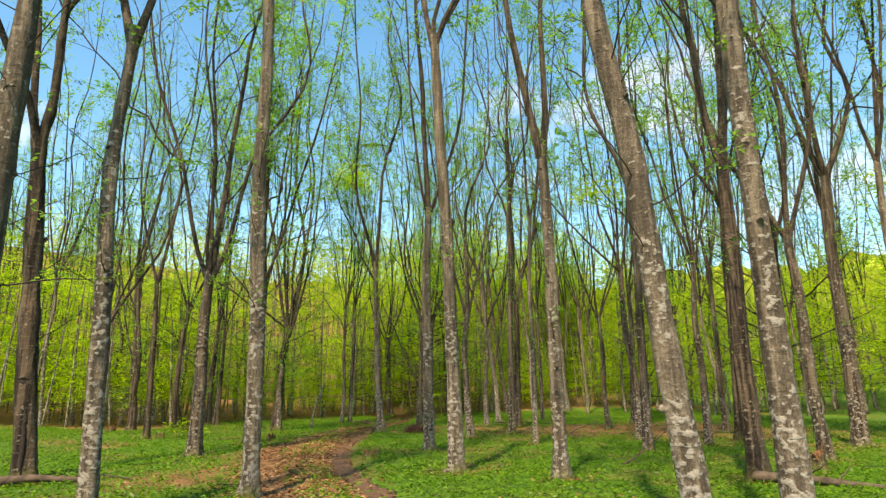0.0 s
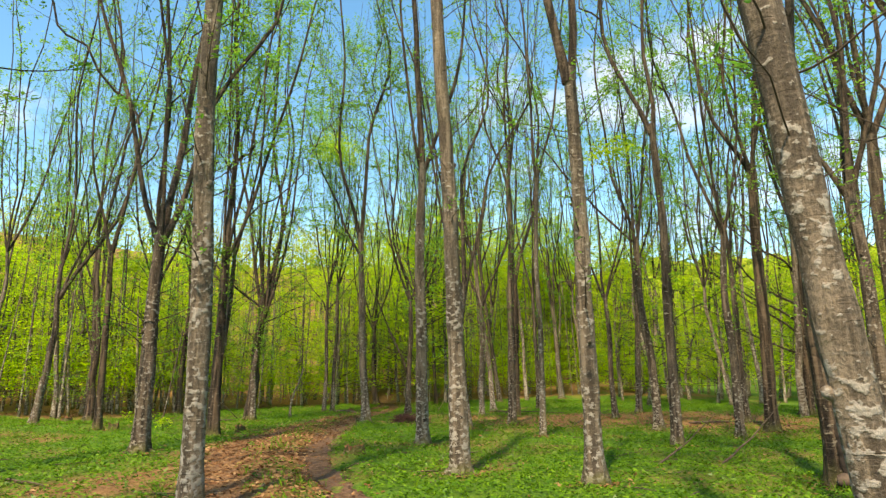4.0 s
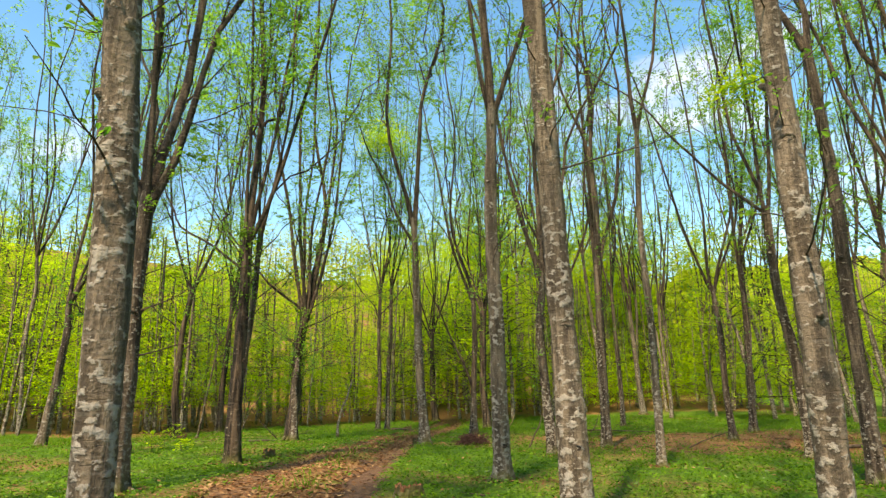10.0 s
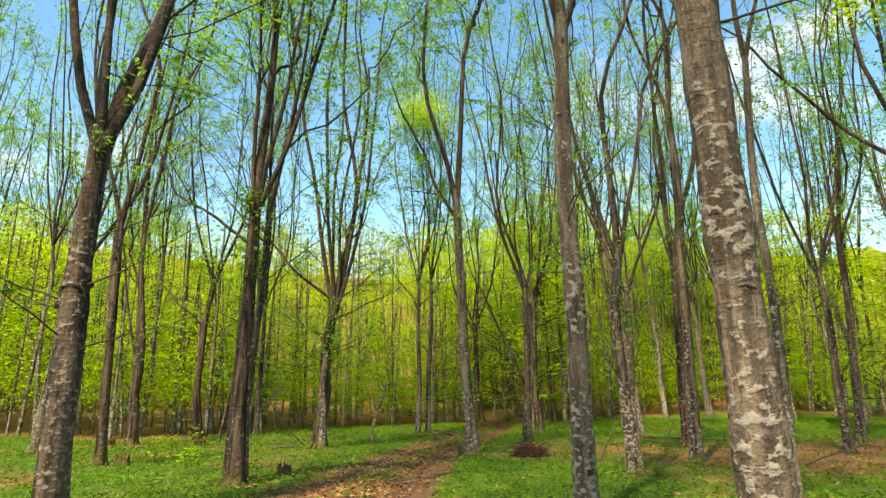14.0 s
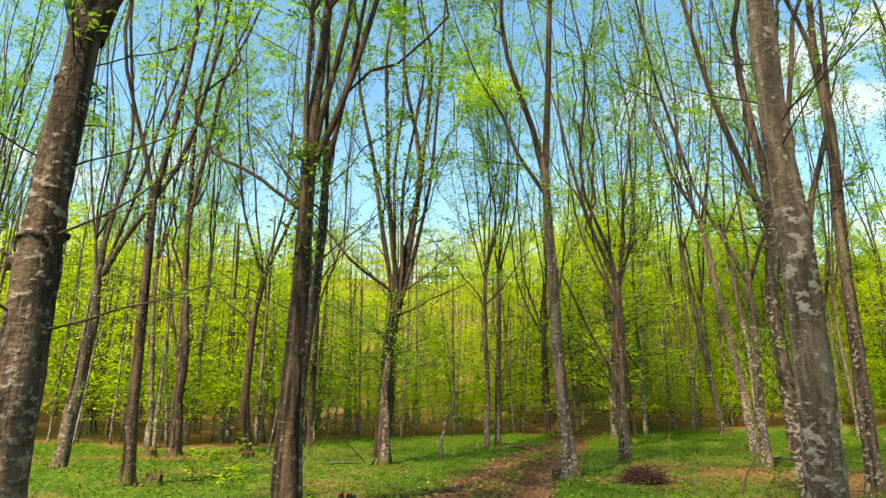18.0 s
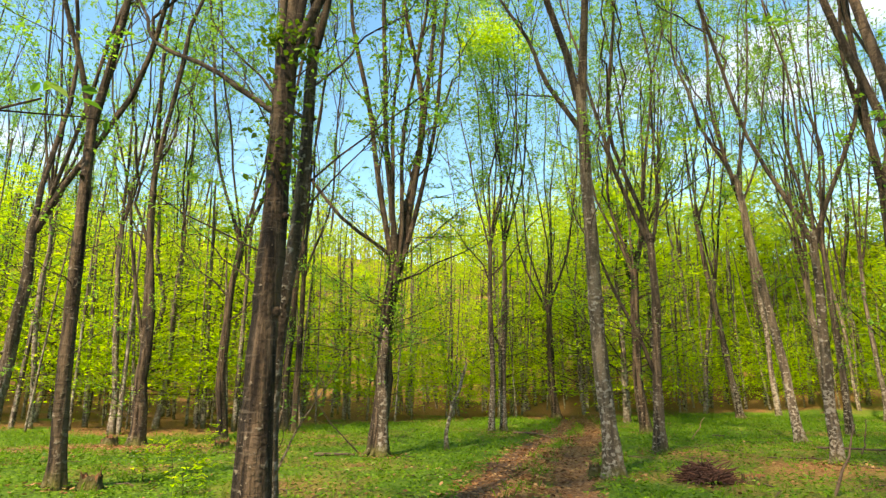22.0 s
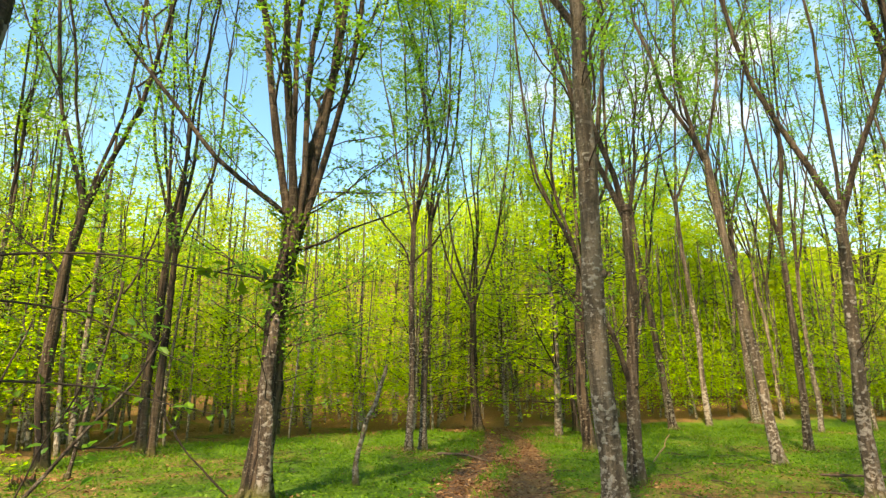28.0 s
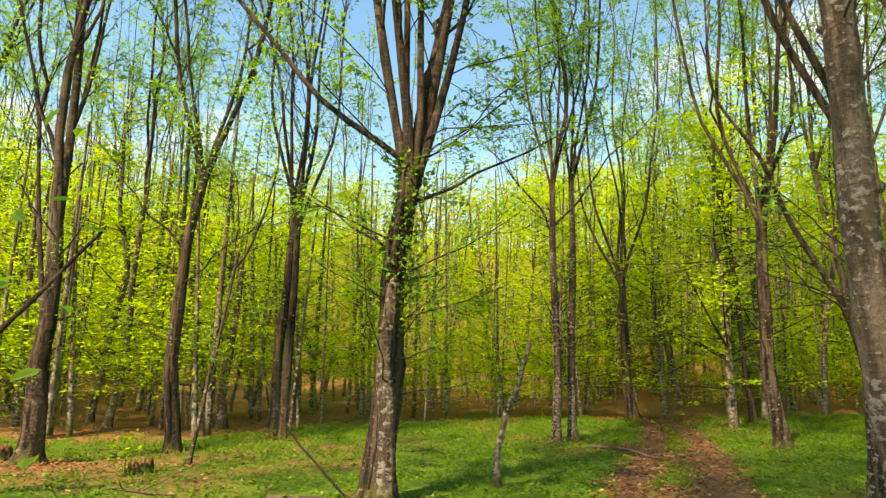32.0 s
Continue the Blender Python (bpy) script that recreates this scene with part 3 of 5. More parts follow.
def tree(x, y, dia, up, limbs, label, mat=None, seed=1, bend=0.05, shoots=12, twigs=6, leaf_count=12, leaf_size=0.045, tuft=None, low_leaves=4, low_size=0.035,
         ivy=None, knots=(), foot=0.55, fluted=0.06, low=(), thin_at=0.62, name="tree", low_shoots=(7, 4), low_mat=None, sprigs=14, twin=None, near_twigs=(), cleft=None, sprays=None):
    """A tree: a trunk from (x, y) to the fork at up = (dx, dy, height), limbs [(azimuth, tilt, length, part of the trunk's radius)]."""
    rg = np.random.default_rng(seed)
    mat = mat or BARK_GREY
    gz = float(land(x, y))
    T = thing(name, x, y, gz, label, "tree", TREES)
    r0 = dia * (0.46 if y < 20 else 0.40)  # dia is taken over the root swelling
    zf = up[2] - gz
    n = max(24, int(zf / 0.16))
    s = np.linspace(0, 1, n)
    P = np.stack([up[0] * s, up[1] * s, -0.12 + (zf + 0.12) * s], 1)
    off = smooth_noise(n, bend, rg, max(4, int(zf / 1.6)))
    off -= np.outer(s, off[-1])
    P = P + off
    r1 = r0 * thin_at
    R, W = trunk_shape(P, r0, r1, rg, 16, foot, fluted)
    R[-3:] *= np.array([1.02, 1.06, 0.96])
    part("trunk", Geo_one(tubes(P[None], R[None], 16, W[None]), "trunk"), mat, T)
    FEET.append((x, y, r0))
    for j in range(5):
        a = 2 * np.pi * (j + rg.uniform(-0.3, 0.3)) / 5
        far = r0 * rg.uniform(2.0, 3.6)
        q = np.linspace(0, 1, 8)
        d = r0 * 0.6 + (far - r0 * 0.6) * q
        bend_ = rg.normal(0, 0.25) * q * q
        S = np.stack([np.cos(a + bend_) * d, np.sin(a + bend_) * d, 0.16 * (1 - q) ** 2 - 0.03 - 0.04 * q], 1)
        S[:, 2] += land(x + S[:, 0], y + S[:, 1]) - gz
        part("root", Geo_one(tubes(S[None], (r0 * rg.uniform(0.3, 0.42) * (1 - 0.85 * q))[None], 8, 1 + rg.normal(0, 0.08, (1, 8, 8))), "root"), mat, T)
    if twin:
        fx, fy, hx, hy, hz, t0, t1 = twin
        q = np.linspace(0, 1, 20)
        S = np.stack([fx + (hx - fx) * q, fy + (hy - fy) * q, -0.1 + (hz + 0.1) * q], 1) + smooth_noise(20, 0.03, rg, 6)
        SR, SW = trunk_shape(S, t0, t1, rg, 12, 0.5, 0.1)
        SR[-1] *= 0.3
        part("side_stem", Geo_one(tubes(S[None], SR[None], 12, SW[None]), "side_stem"), BARK_GREY, T, "paler stem fused to the trunk")
    # nothing is cut in: a near-black strip paints the shade of a split
    if cleft:
        az, z0, z1, cr = cleft
        zz = np.linspace(z0, z1, 22)
        i = np.clip(np.searchsorted(P[:, 2], zz), 1, n - 1)
        a = radians(az) + np.cumsum(rg.normal(0, 0.05, 22))
        S = np.stack([P[i, 0] + np.cos(a) * R[i] * 0.97, P[i, 1] + np.sin(a) * R[i] * 0.97, zz], 1)
        part("cleft", Geo_one(tubes(S[None], (cr * np.sin(np.linspace(0.15, 3.0, 22)) * rg.uniform(0.7, 1.2, 22))[None], 7), "cleft"), DARKWOOD, T, "near-black strip for the shade in a split down the trunk")
    top = P[-1]
    L, LR = [], []
    for az, tilt, length, share in limbs:
        start = top + np.array([math.cos(radians(az)), math.sin(radians(az)), 0]) * r1 * 0.35 - np.array([0, 0, 0.25])
        Q = limb_line(start, az, tilt * 0.8, length * 1.45 if length > 6 else length, rg, 20, 0.075)
        q = np.linspace(0, 1, 20)
        RR = r1 * share * 0.98 * (1 - 0.92 * q ** 0.8) * (1 + 0.05 * rg.normal(0, 1, 20)) + 0.005
        RR[0] *= 1.15
        L.append(Q)
        LR.append(RR)
        w = 1 + rg.normal(0, 0.03, (1, 20, 9))
        part("limb", Geo_one(tubes(Q[None], RR[None], 9, w), "limb"), LIMB, T)
    if name == "tree":
        F, FR = side_shoots(np.array(L), np.array(LR), 2 if len(L) < 5 else 1, (5.0, 9.5), 20, rg, 20, 0.06, 0.62, 0.3)
        F, FR = F[F[:, 0, 2] < zf + 7], FR[F[:, 0, 2] < zf + 7]
        for Q, RR in zip(F, FR):
            part("fork", Geo_one(tubes(Q[None], RR[None], 7), "fork"), LIMB, T)
            L.append(Q)
            LR.append(RR)
        shoots, leaf_count = max(4, shoots // 2), leaf_count + 1
    LL, LLR = [], []
    for z, az, tilt, length, rad in low:
        i = int(np.clip(np.searchsorted(P[:, 2], z), 1, n - 1))
        Q = limb_line(P[i], az, tilt, length, rg, 16, 0.1, 0.15)
        RR = rad * (1 - 0.85 * np.linspace(0, 1, 16)) + 0.003
        LL.append(Q)
        LLR.append(RR)
        part("branch", Geo_one(tubes(Q[None], RR[None], 7), "branch"), LIMB, T)
    g, l = crown_of(np.array(L), np.array(LR), rg, shoots, twigs, int(leaf_count * (1.5 if leaf_count >= 8 else 1.0)), leaf_size)
    if LL:
        mean = sum(v[3] for v in low) / len(low)
        g2, l2 = crown_of(np.array(LL), np.array(LLR), rg, *low_shoots, low_leaves, low_size, (0.1 * mean, 0.32 * mean), (0.06 * mean, 0.16 * mean), 42, shaped=True)
        tagged(part("side_spray", g2.mesh("side_spray"), TWIG, T), kind="stuff")
        tagged(part("side_foliage", l2, low_mat or LEAF, T), kind="stuff")
    if name == "tree":
        g3, l3 = spray_of(np.array(L), np.array(LR), rg, sprays or (2 if leaf_count < 8 else 5), leaf_size=0.05, per=13)
        tagged(part("arching_twig", g3.mesh("arching_twig"), TWIG, T), kind="stuff")
        tagged(part("leaf_spray", l3, LEAF, T, "flat fans of small fresh leaves"), kind="stuff")
    tagged(part("twig_spray", g.mesh("twig_spray"), TWIG, T), kind="stuff")
    tagged(part("crown", l, LEAF, T, "sparse fresh green spring leaves"), kind="stuff")
    if sprigs:
        lo = int(0.3 * n)
        S, SR = side_shoots(P[None, lo:], R[None, lo:], sprigs, (0.4, 2.0), 64, rg, 7, 0.0, 0.09, 0.25)
        SR = np.clip(SR, 0.002, 0.011)
        S2, SR2 = side_shoots(S, SR, 4, (0.2, 0.6), 42, rg, 4, 0.25, 0.6, 0.05, True)
        k = Geo()
        k.add(*tubes(S, SR, 4))
        k.add(*tubes(S2, np.clip(SR2, 0.0015, 0.004), 3))
        tagged(part("trunk_sprig", k.mesh("trunk_sprig"), TWIG, T), kind="stuff")
        CC = np.concatenate([pick(S2, 5, rg, 0.3), pick(S, 5, rg, 0.5)])
        k = Geo()
        k.add(*leaves_oval(CC + rg.normal(0, 0.03, CC.shape), 0.034, rg, 0.45, 0.5))
        tagged(part("sprig_foliage", k.mesh("sprig_foliage", False), LEAF, T), kind="stuff")
    for line, count in near_twigs:
        pts = np.array(line) - np.array([x, y, gz])
        q = np.linspace(0, len(pts) - 1, 16)
        W1 = np.stack([np.interp(q, np.arange(len(pts)), pts[:, i]) for i in range(3)], 1) + smooth_noise(16, 0.012, rg, 6)
        W1[:, 2] += 0.03 * np.sin(q * 2.2)
        r = np.linspace(0.005, 0.0014, 16)
        twig = part("leafy_twig", Geo_one(tubes(W1[None], r[None], 6), "leafy_twig"), TWIG, T)
        W2, r2 = side_shoots(W1[None], r[None], count, (0.06, 0.2), 45, rg, 5, 0.3, 0.7, 0.0, True)
        for i in range(count):
            part("twiglet", Geo_one(tubes(W2[i:i + 1], np.clip(r2[i:i + 1], 0.0008, 0.002), 4), "twiglet"), TWIG, twig)
        CC = np.concatenate([pick(W2, 3, rg, 0.5), W1[-4:]])
        k = Geo()
        k.add(*leaves_oval(CC + rg.normal(0, 0.012, CC.shape), 0.024, rg, 0.5, 0.56))
        part("twig_foliage", k.mesh("twig_foliage", False), IVY, twig, "soft oval leaves of middle green")
    if tuft:
        tx, ty, tz, tr, flat, count = tuft
        d = rg.normal(0, 1, (count, 3))
        d /= np.linalg.norm(d, axis=1, keepdims=True)
        d[:, 2] = np.where(d[:, 2] < -0.25, -d[:, 2], d[:, 2])
        u = d * (rg.uniform(0.02, 1.0, count) ** 0.5 * rg.uniform(0.75, 1.15, count))[:, None] * np.array([1, 1, flat]) * tr
        u[:, 2] = np.round(u[:, 2] / 0.3) * 0.3 + rg.normal(0, 0.06, count) - 0.15 * np.hypot(u[:, 0], u[:, 1])
        tagged(part("leaf_tuft", leaves_small("leaf_tuft", u + np.array([tx, ty, tz - gz]), 0.05, rg, 0.6, 1.0), LEAF_BEECH, T, "dense tuft of bright new leaves"), kind="stuff")
    if ivy:
        lo, hi, count = ivy
        zz = rg.uniform(lo, hi, count)
        i = np.clip(np.searchsorted(P[:, 2], zz), 0, n - 1)
        a = rg.uniform(0, 2 * np.pi, count)
        out = R[i] + np.abs(rg.normal(0.03, 0.12, count))
        C = P[i] + np.stack([np.cos(a) * out, np.sin(a) * out, rg.normal(0, 0.08, count)], 1)
        k = Geo()
        k.add(*leaves_oval(C, 0.036, rg, 0.7, 0.62))
        part("ivy", k.mesh("ivy", False), IVY, T, "small green leaves clinging to the trunk")
    for z in rg.uniform(1.2, max(2.0, zf * 0.95), 3):
        i = int(np.clip(np.searchsorted(P[:, 2], z), 1, n - 2))
        az = rg.uniform(0, 2 * np.pi)
        d = np.array([math.cos(az), math.sin(az), rg.uniform(0.1, 0.7)])
        q = np.linspace(0, 1, 6)[:, None]
        stub = P[i] + d * (R[i] * 0.6 + q * (R[i] * 0.4 + rg.uniform(0.015, 0.06)))
        rs = R[i] * rg.uniform(0.22, 0.4) * np.array([1.6, 1.35, 1.15, 1.0, 0.85, 0.1])
        part("stub", Geo_one(tubes(stub[None], rs[None], 8, 1 + rg.normal(0, 0.09, (1, 6, 8))), "stub"), mat, T)
    for z, az, size in knots:
        i = int(np.clip(np.searchsorted(P[:, 2], z), 1, n - 1))
        knot(P[i], R[i], az, size, mat, T)
    return T


def Geo_one(vf, name):
    return quad_mesh(name, *vf)


def knot(p, r, az, size, mat, T):
    """An old branch scar: a swollen lip round a dark hollow."""
    a = radians(az)
    out, side = np.array([math.cos(a), math.sin(a), 0.0]), np.array([-math.sin(a), math.cos(a), 0.0])
    c = p + out * (r * 0.97)
    th = np.linspace(-0.5, math.pi + 0.5, 13)
    brow = c + side * np.cos(th)[:, None] * size + np.array([0, 0, 1.0]) * (np.sin(th)[:, None] * 0.7 - 0.15) * size - out * (np.cos(th)[:, None] ** 2) * size * 0.4
    lip = part("knot", Geo_one(tubes(brow[None], size * (0.06 + 0.16 * np.clip(np.sin(th), 0, 1))[None], 7), "knot"), mat, T)
    tt = np.linspace(0, 2 * np.pi, 13)[:-1]
    rad = (0.75, 0.55, 0.3, 0.04)
    v = [c + out * (0.004 - size * 0.12 * (0.75 - q)) + side * math.cos(t) * size * 0.9 * q - out * (math.cos(t) * q) ** 2 * size * 0.35 + np.array([0, 0, math.sin(t) * size * q * 0.5]) for q in rad for t in tt]
    idx = np.arange(4 * 12).reshape(4, 12)
    f = np.stack([idx[:-1], np.roll(idx[:-1], -1, 1), np.roll(idx[1:], -1, 1), idx[1:]], -1).reshape(-1, 4)
    part("hollow", quad_mesh("hollow", np.array(v), f), DARKWOOD, lip, "dark rotten hollow")


def fan(n, tilt=14, length=11, seed=0, share=0.6):
    """n limbs spread round a fork."""
    rg = np.random.default_rng(seed + 500)
    a0 = rg.uniform(0, 360)
    return [(a0 + 360 * i / n + rg.uniform(-25, 25), tilt * rg.uniform(0.5, 1.4), length * rg.uniform(0.8, 1.1), share * rg.uniform(0.75, 1.15)) for i in range(n)]


def build_trees():
    pale, grey, dark = BARK_PALE, BARK_GREY, BARK_DARK
    # beside the first steps
    tree(-4.95, 6.55, 0.36, (0.1, -0.2, 8.3), fan(3, 12, 10, 1), "thick grey hornbeam trunk with pale lichen rings", pale, 1, knots=[(4.9, 300, 0.09)], leaf_count=6)
    tree(-7.38, 11.46, 0.42, (-0.45, -0.3, 6.6), [(170, 18, 11, 0.6), (20, 12, 12, 0.7), (60, 22, 10, 0.5), (280, 10, 11, 0.55)], "dark rugged hornbeam with a split rotten foot", dark, 2, leaf_count=6, knots=[(1.6, 280, 0.1)], fluted=0.12, cleft=(290, 0.1, 1.3, 0.05))
    tree(-4.17, 7.67, 0.25, (-0.1, 0.0, 6.6), [(190, 10, 11, 0.75), (15, 16, 11, 0.7)], "slender pale grey beech leaning a little over the herbs", pale, 3, bend=0.04, knots=[(4.6, 250, 0.07)], leaf_count=6)
    tree(-5.7, 14.68, 0.35, (0.02, 0.06, 4.5), [(185, 24, 11, 0.55), (80, 6, 12, 0.85), (8, 26, 11, 0.6), (300, 9, 11, 0.45), (160, 14, 11, 0.4)], "knobbly grey hornbeam that forks into a goblet of limbs", grey, 4, sprays=4, leaf_count=5, bend=0.08, knots=[(2.35, 285, 0.12), (1.25, 230, 0.06), (3.6, 250, 0.08)], fluted=0.08)
    tree(-2.92, 9.82, 0.30, (-0.1, -0.42, 9.6), fan(4, 14, 9, 5), "straight hornbeam with light lichen bands beside the track", pale, 5, bend=0.05, knots=[(6.6, 300, 0.05)], thin_at=0.6, leaf_count=6)
    tree(-5.58, 18.38, 0.31, (-0.08, 0.3, 4.9), [(110, 2, 13, 0.95), (5, 25, 11, 0.55), (190, 5, 12, 0.4), (60, 6, 12, 0.45)], "dark hornbeam with a swollen trunk and one limb swung out", dark, 6, bend=0.03, fluted=0.12, sprigs=3, ivy=(3.0, 6.5, 420), sprays=8, low=[(3.9, 168, 50, 4.5, 0.028)])
    tree(-5.83, 19.21, 0.175, (0.34, -0.24, 5.2), [(20, 10, 10, 0.62), (150, 8, 9, 0.55)], "thin grey stem with long twigs close beside a dark hornbeam", grey, 7, bend=0.1, low=[(3.9, 150, 45, 2.2, 0.016), (0.35, 75, 46, 2.0, 0.010), (0.3, 110, 40, 1.8, 0.009), (3.3, 10, 52, 2.4, 0.009), (2.9, 340, 58, 2.0, 0.007), (4.3, 30, 48, 2.6, 0.010)], low_size=0.034, low_leaves=3, low_shoots=(4, 3), sprigs=0, sprays=9,
         near_twigs=[([(-5.6, 18.95, 2.02), (-4.95, 18.88, 2.0), (-4.3, 18.5, 1.91)], 7), ([(-5.6, 18.95, 1.9), (-5.2, 19.1, 1.85), (-4.85, 19.18, 1.74)], 4), ([(-5.6, 18.95, 1.65), (-5.15, 19.15, 1.62), (-4.75, 19.22, 1.58)], 3)])
    tree(-0.38, 16.71, 0.31, (0.01, -0.22, 6.6), [(100, 1, 12, 0.95), (8, 15, 10, 0.5), (175, 12, 11, 0.4)], "straight hornbeam with flaking banded bark and a cracked foot", pale, 8, leaf_count=6, fluted=0.1, knots=[(0.5, 290, 0.09), (5.0, 250, 0.05)])
    tree(0.26, 12.52, 0.32, (-0.39, -0.15, 9.4), fan(4, 13, 9, 9), "smooth grey beech with pale blotches and eye-shaped scars", pale, 9, bend=0.05, knots=[(1.95, 275, 0.065), (0.75, 280, 0.06), (3.05, 215, 0.075), (3.6, 205, 0.06), (4.6, 230, 0.06)], fluted=0.03, thin_at=0.66, leaf_count=6)
    tree(2.07, 11.36, 0.29, (-0.13, -0.27, 6.2), [(170, 9, 12, 0.85), (15, 9, 12, 0.7)], "straight banded hornbeam with a rooted, spreading foot", pale, 10, knots=[(3.3, 250, 0.07), (5.0, 215, 0.06), (5.6, 220, 0.06)], foot=0.9, leaf_count=6)
    tree(2.42, 6.04, 0.31, (-0.8, 0.35, 8.0), fan(3, 12, 10, 11), "thick leaning beech trunk mottled with grey lichen", pale, 11, knots=[(5.5, 250, 0.06)], fluted=0.03, thin_at=0.7, leaf_count=6)
    tree(3.33, 6.12, 0.31, (-0.08, 0.0, 8.0), fan(3, 12, 10, 12), "tall grey beech with rough pale patches", pale, 12, bend=0.06, knots=[(4.0, 240, 0.06)], leaf_count=6)
    tree(5.49, 11.31, 0.36, (0.0, 0.0, 6.2), [(165, 16, 11, 0.75), (30, 12, 11, 0.7), (270, 9, 11, 0.6)], "dark banded hornbeam over a rotten broken foot", dark, 13, leaf_count=6, fluted=0.1, cleft=(255, 0.05, 0.9, 0.05))
    tree(8.14, 13.68, 0.31, (-0.15, 0.08, 5.2), fan(4, 14, 11, 14), "grey hornbeam with a mossy ragged base", grey, 14, leaf_count=6)
    tree(11.34, 17.4, 0.44, (0.1, -0.08, 8.0), fan(4, 16, 10, 15), "stout grey tree near the edge of a clearing", grey, 15, leaf_count=6)
    tree(5.17, 16.2, 0.26, (0.0, 0.0, 7.5), [(175, 14, 10, 0.8), (10, 12, 10, 0.7)], "slim lichen-spotted hornbeam with a hollow foot", grey, 16, tuft=(-0.5, 1.6, 7.4, 0.9, 0.4, 700), bend=0.09, knots=[(0.25, 270, 0.08)])
    tree(2.5, 23.1, 0.31, (0.1, 0.0, 8.4), fan(3, 10, 9, 17), "straight brown-grey hornbeam among the herbs", grey, 17, leaf_count=5, shoots=9)
    tree(0.93, 21.05, 0.32, (-0.08, 0.0, 4.3), [(170, 13, 12, 0.6), (60, 6, 13, 0.8), (10, 11, 12, 0.55)], "lichen-blotched hornbeam splitting into upright stems", grey, 18, bend=0.06, leaf_count=5, shoots=9)
    # in the middle of the walk
    tree(-2.33, 24.04, 0.34, (-0.3, -0.37, 6.6), [(165, 5, 12, 0.75), (10, 4, 12, 0.85)], "tall hornbeam with a shaggy pale lower trunk", pale, 19, bend=0.09, foot=0.75, low=[(5.6, 172, 30, 6.0, 0.045)])
    tree(-7.0, 26.43, 0.46, (0.34, 0.14, 4.2), [(185, 11, 12, 0.55), (100, 4, 13, 0.6), (30, 9, 12, 0.55), (5, 17, 11, 0.45), (280, 6, 12, 0.5), (150, 7, 12, 0.42), (330, 13, 11, 0.38)], "split and leaning old hornbeam with leafy shoots up its trunk", dark, 20, bend=0.09, fluted=0.18, thin_at=0.72, cleft=(262, 0.15, 2.9, 0.055), twin=(0.17, -0.08, 0.27, -0.04, 2.7, 0.12, 0.07), ivy=(1.9, 4.3, 900), sprays=9, low=[(4.1, 172, 45, 7.5, 0.045), (2.9, 165, 60, 2.5, 0.02), (3.6, 10, 70, 3.2, 0.022), (2.5, 350, 74, 2.0, 0.012), (2.0, 20, 78, 1.7, 0.010), (3.0, 200, 70, 1.8, 0.012), (2.3, 90, 76, 1.8, 0.011), (4.0, 0, 58, 2.4, 0.012), (4.2, 25, 46, 2.7, 0.013), (4.1, 205, 52, 2.4, 0.012)], low_leaves=9)
    tree(-5.42, 34.05, 0.25, (0.03, 0.0, 6.2), fan(7, 10, 11, 21, 0.5), "double hornbeam ringed with fine upright shoots", grey, 21, sprays=6, tuft=(0.2, -0.5, 13.1, 1.5, 1.05, 3600), low=[(4.8, 175, 40, 4.0, 0.03), (5.0, 10, 42, 4.0, 0.03)])
    tree(-5.1, 34.65, 0.25, (0.15, 0.0, 6.6), fan(4, 9, 11, 22), "hornbeam stem standing against its twin", grey, 22, sprays=6)
    tree(-3.42, 41.32, 0.44, (-0.2, 0.0, 4.8), [(178, 24, 10, 0.45), (170, 14, 11, 0.45), (160, 7, 12, 0.45), (90, 4, 12, 0.5), (20, 6, 12, 0.45), (5, 14, 10, 0.4)], "hornbeam that opens like a fan from a single trunk", dark, 23)
    tree(-1.07, 28.2, 0.30, (0.1, -0.02, 4.95), [(160, 20, 9, 0.75), (15, 14, 3.0, 0.6), (100, 6, 11, 0.7)], "crooked grey hornbeam with one limb snapped off short", grey, 24, bend=0.06, foot=1.0, knots=[(4.6, 270, 0.1)], low=[(1.6, 180, 25, 5.0, 0.05)], leaf_count=5, shoots=9)
    tree(-0.57, 34.6, 0.42, (-0.05, 0.0, 5.2), fan(7, 11, 12, 25, 0.5), "broad hornbeam clump of many upright stems", dark, 25, fluted=0.14)
    tree(2.74, 31.08, 0.31, (-0.73, 0.65, 7.4), [(175, 16, 9, 0.7), (150, 8, 9, 0.7), (20, 10, 9, 0.5)], "slanting pale hornbeam over bare ground", pale, 26, bend=0.1, leaf_count=5, shoots=9)
    tree(1.8, 26.5, 0.27, (0.06, 0.0, 4.5), [(175, 17, 11, 0.7), (8, 15, 11, 0.7), (30, 7, 10, 0.4)], "pale-footed hornbeam forking into a wide V", pale, 27, bend=0.1, leaf_count=5, shoots=9)
    tree(4.4, 42.9, 0.38, (-1.1, 0.25, 9.0), fan(4, 14, 9, 28), "leaning hornbeam before the far thicket", grey, 28, leaf_count=5, shoots=9)
    tree(3.1, 26.4, 0.36, (0.1, 0.0, 5.6), [(170, 7, 12, 0.8), (15, 6, 12, 0.8), (90, 9, 11, 0.5)], "brown double-stemmed hornbeam beside open ground", dark, 29, leaf_count=5, shoots=9)
    tree(2.69, 18.65, 0.17, (0.1, 0.0, 7.2), [(180, 8, 9, 0.8), (30, 12, 8, 0.7)], "very thin pale young hornbeam", pale, 30, bend=0.07, shoots=6)
    tree(6.55, 25.3, 0.27, (-0.1, 0.05, 4.6), [(175, 17, 11, 0.6), (150, 9, 11, 0.6), (10, 8, 11, 0.6), (30, 17, 10, 0.5)], "hornbeam fanning out above a brown leaf bed", grey, 31, leaf_count=9)
    tree(8.8, 29.4, 0.34, (0.2, -0.1, 6.3), fan(4, 12, 10, 32), "grey hornbeam on leaf-covered ground", grey, 32)
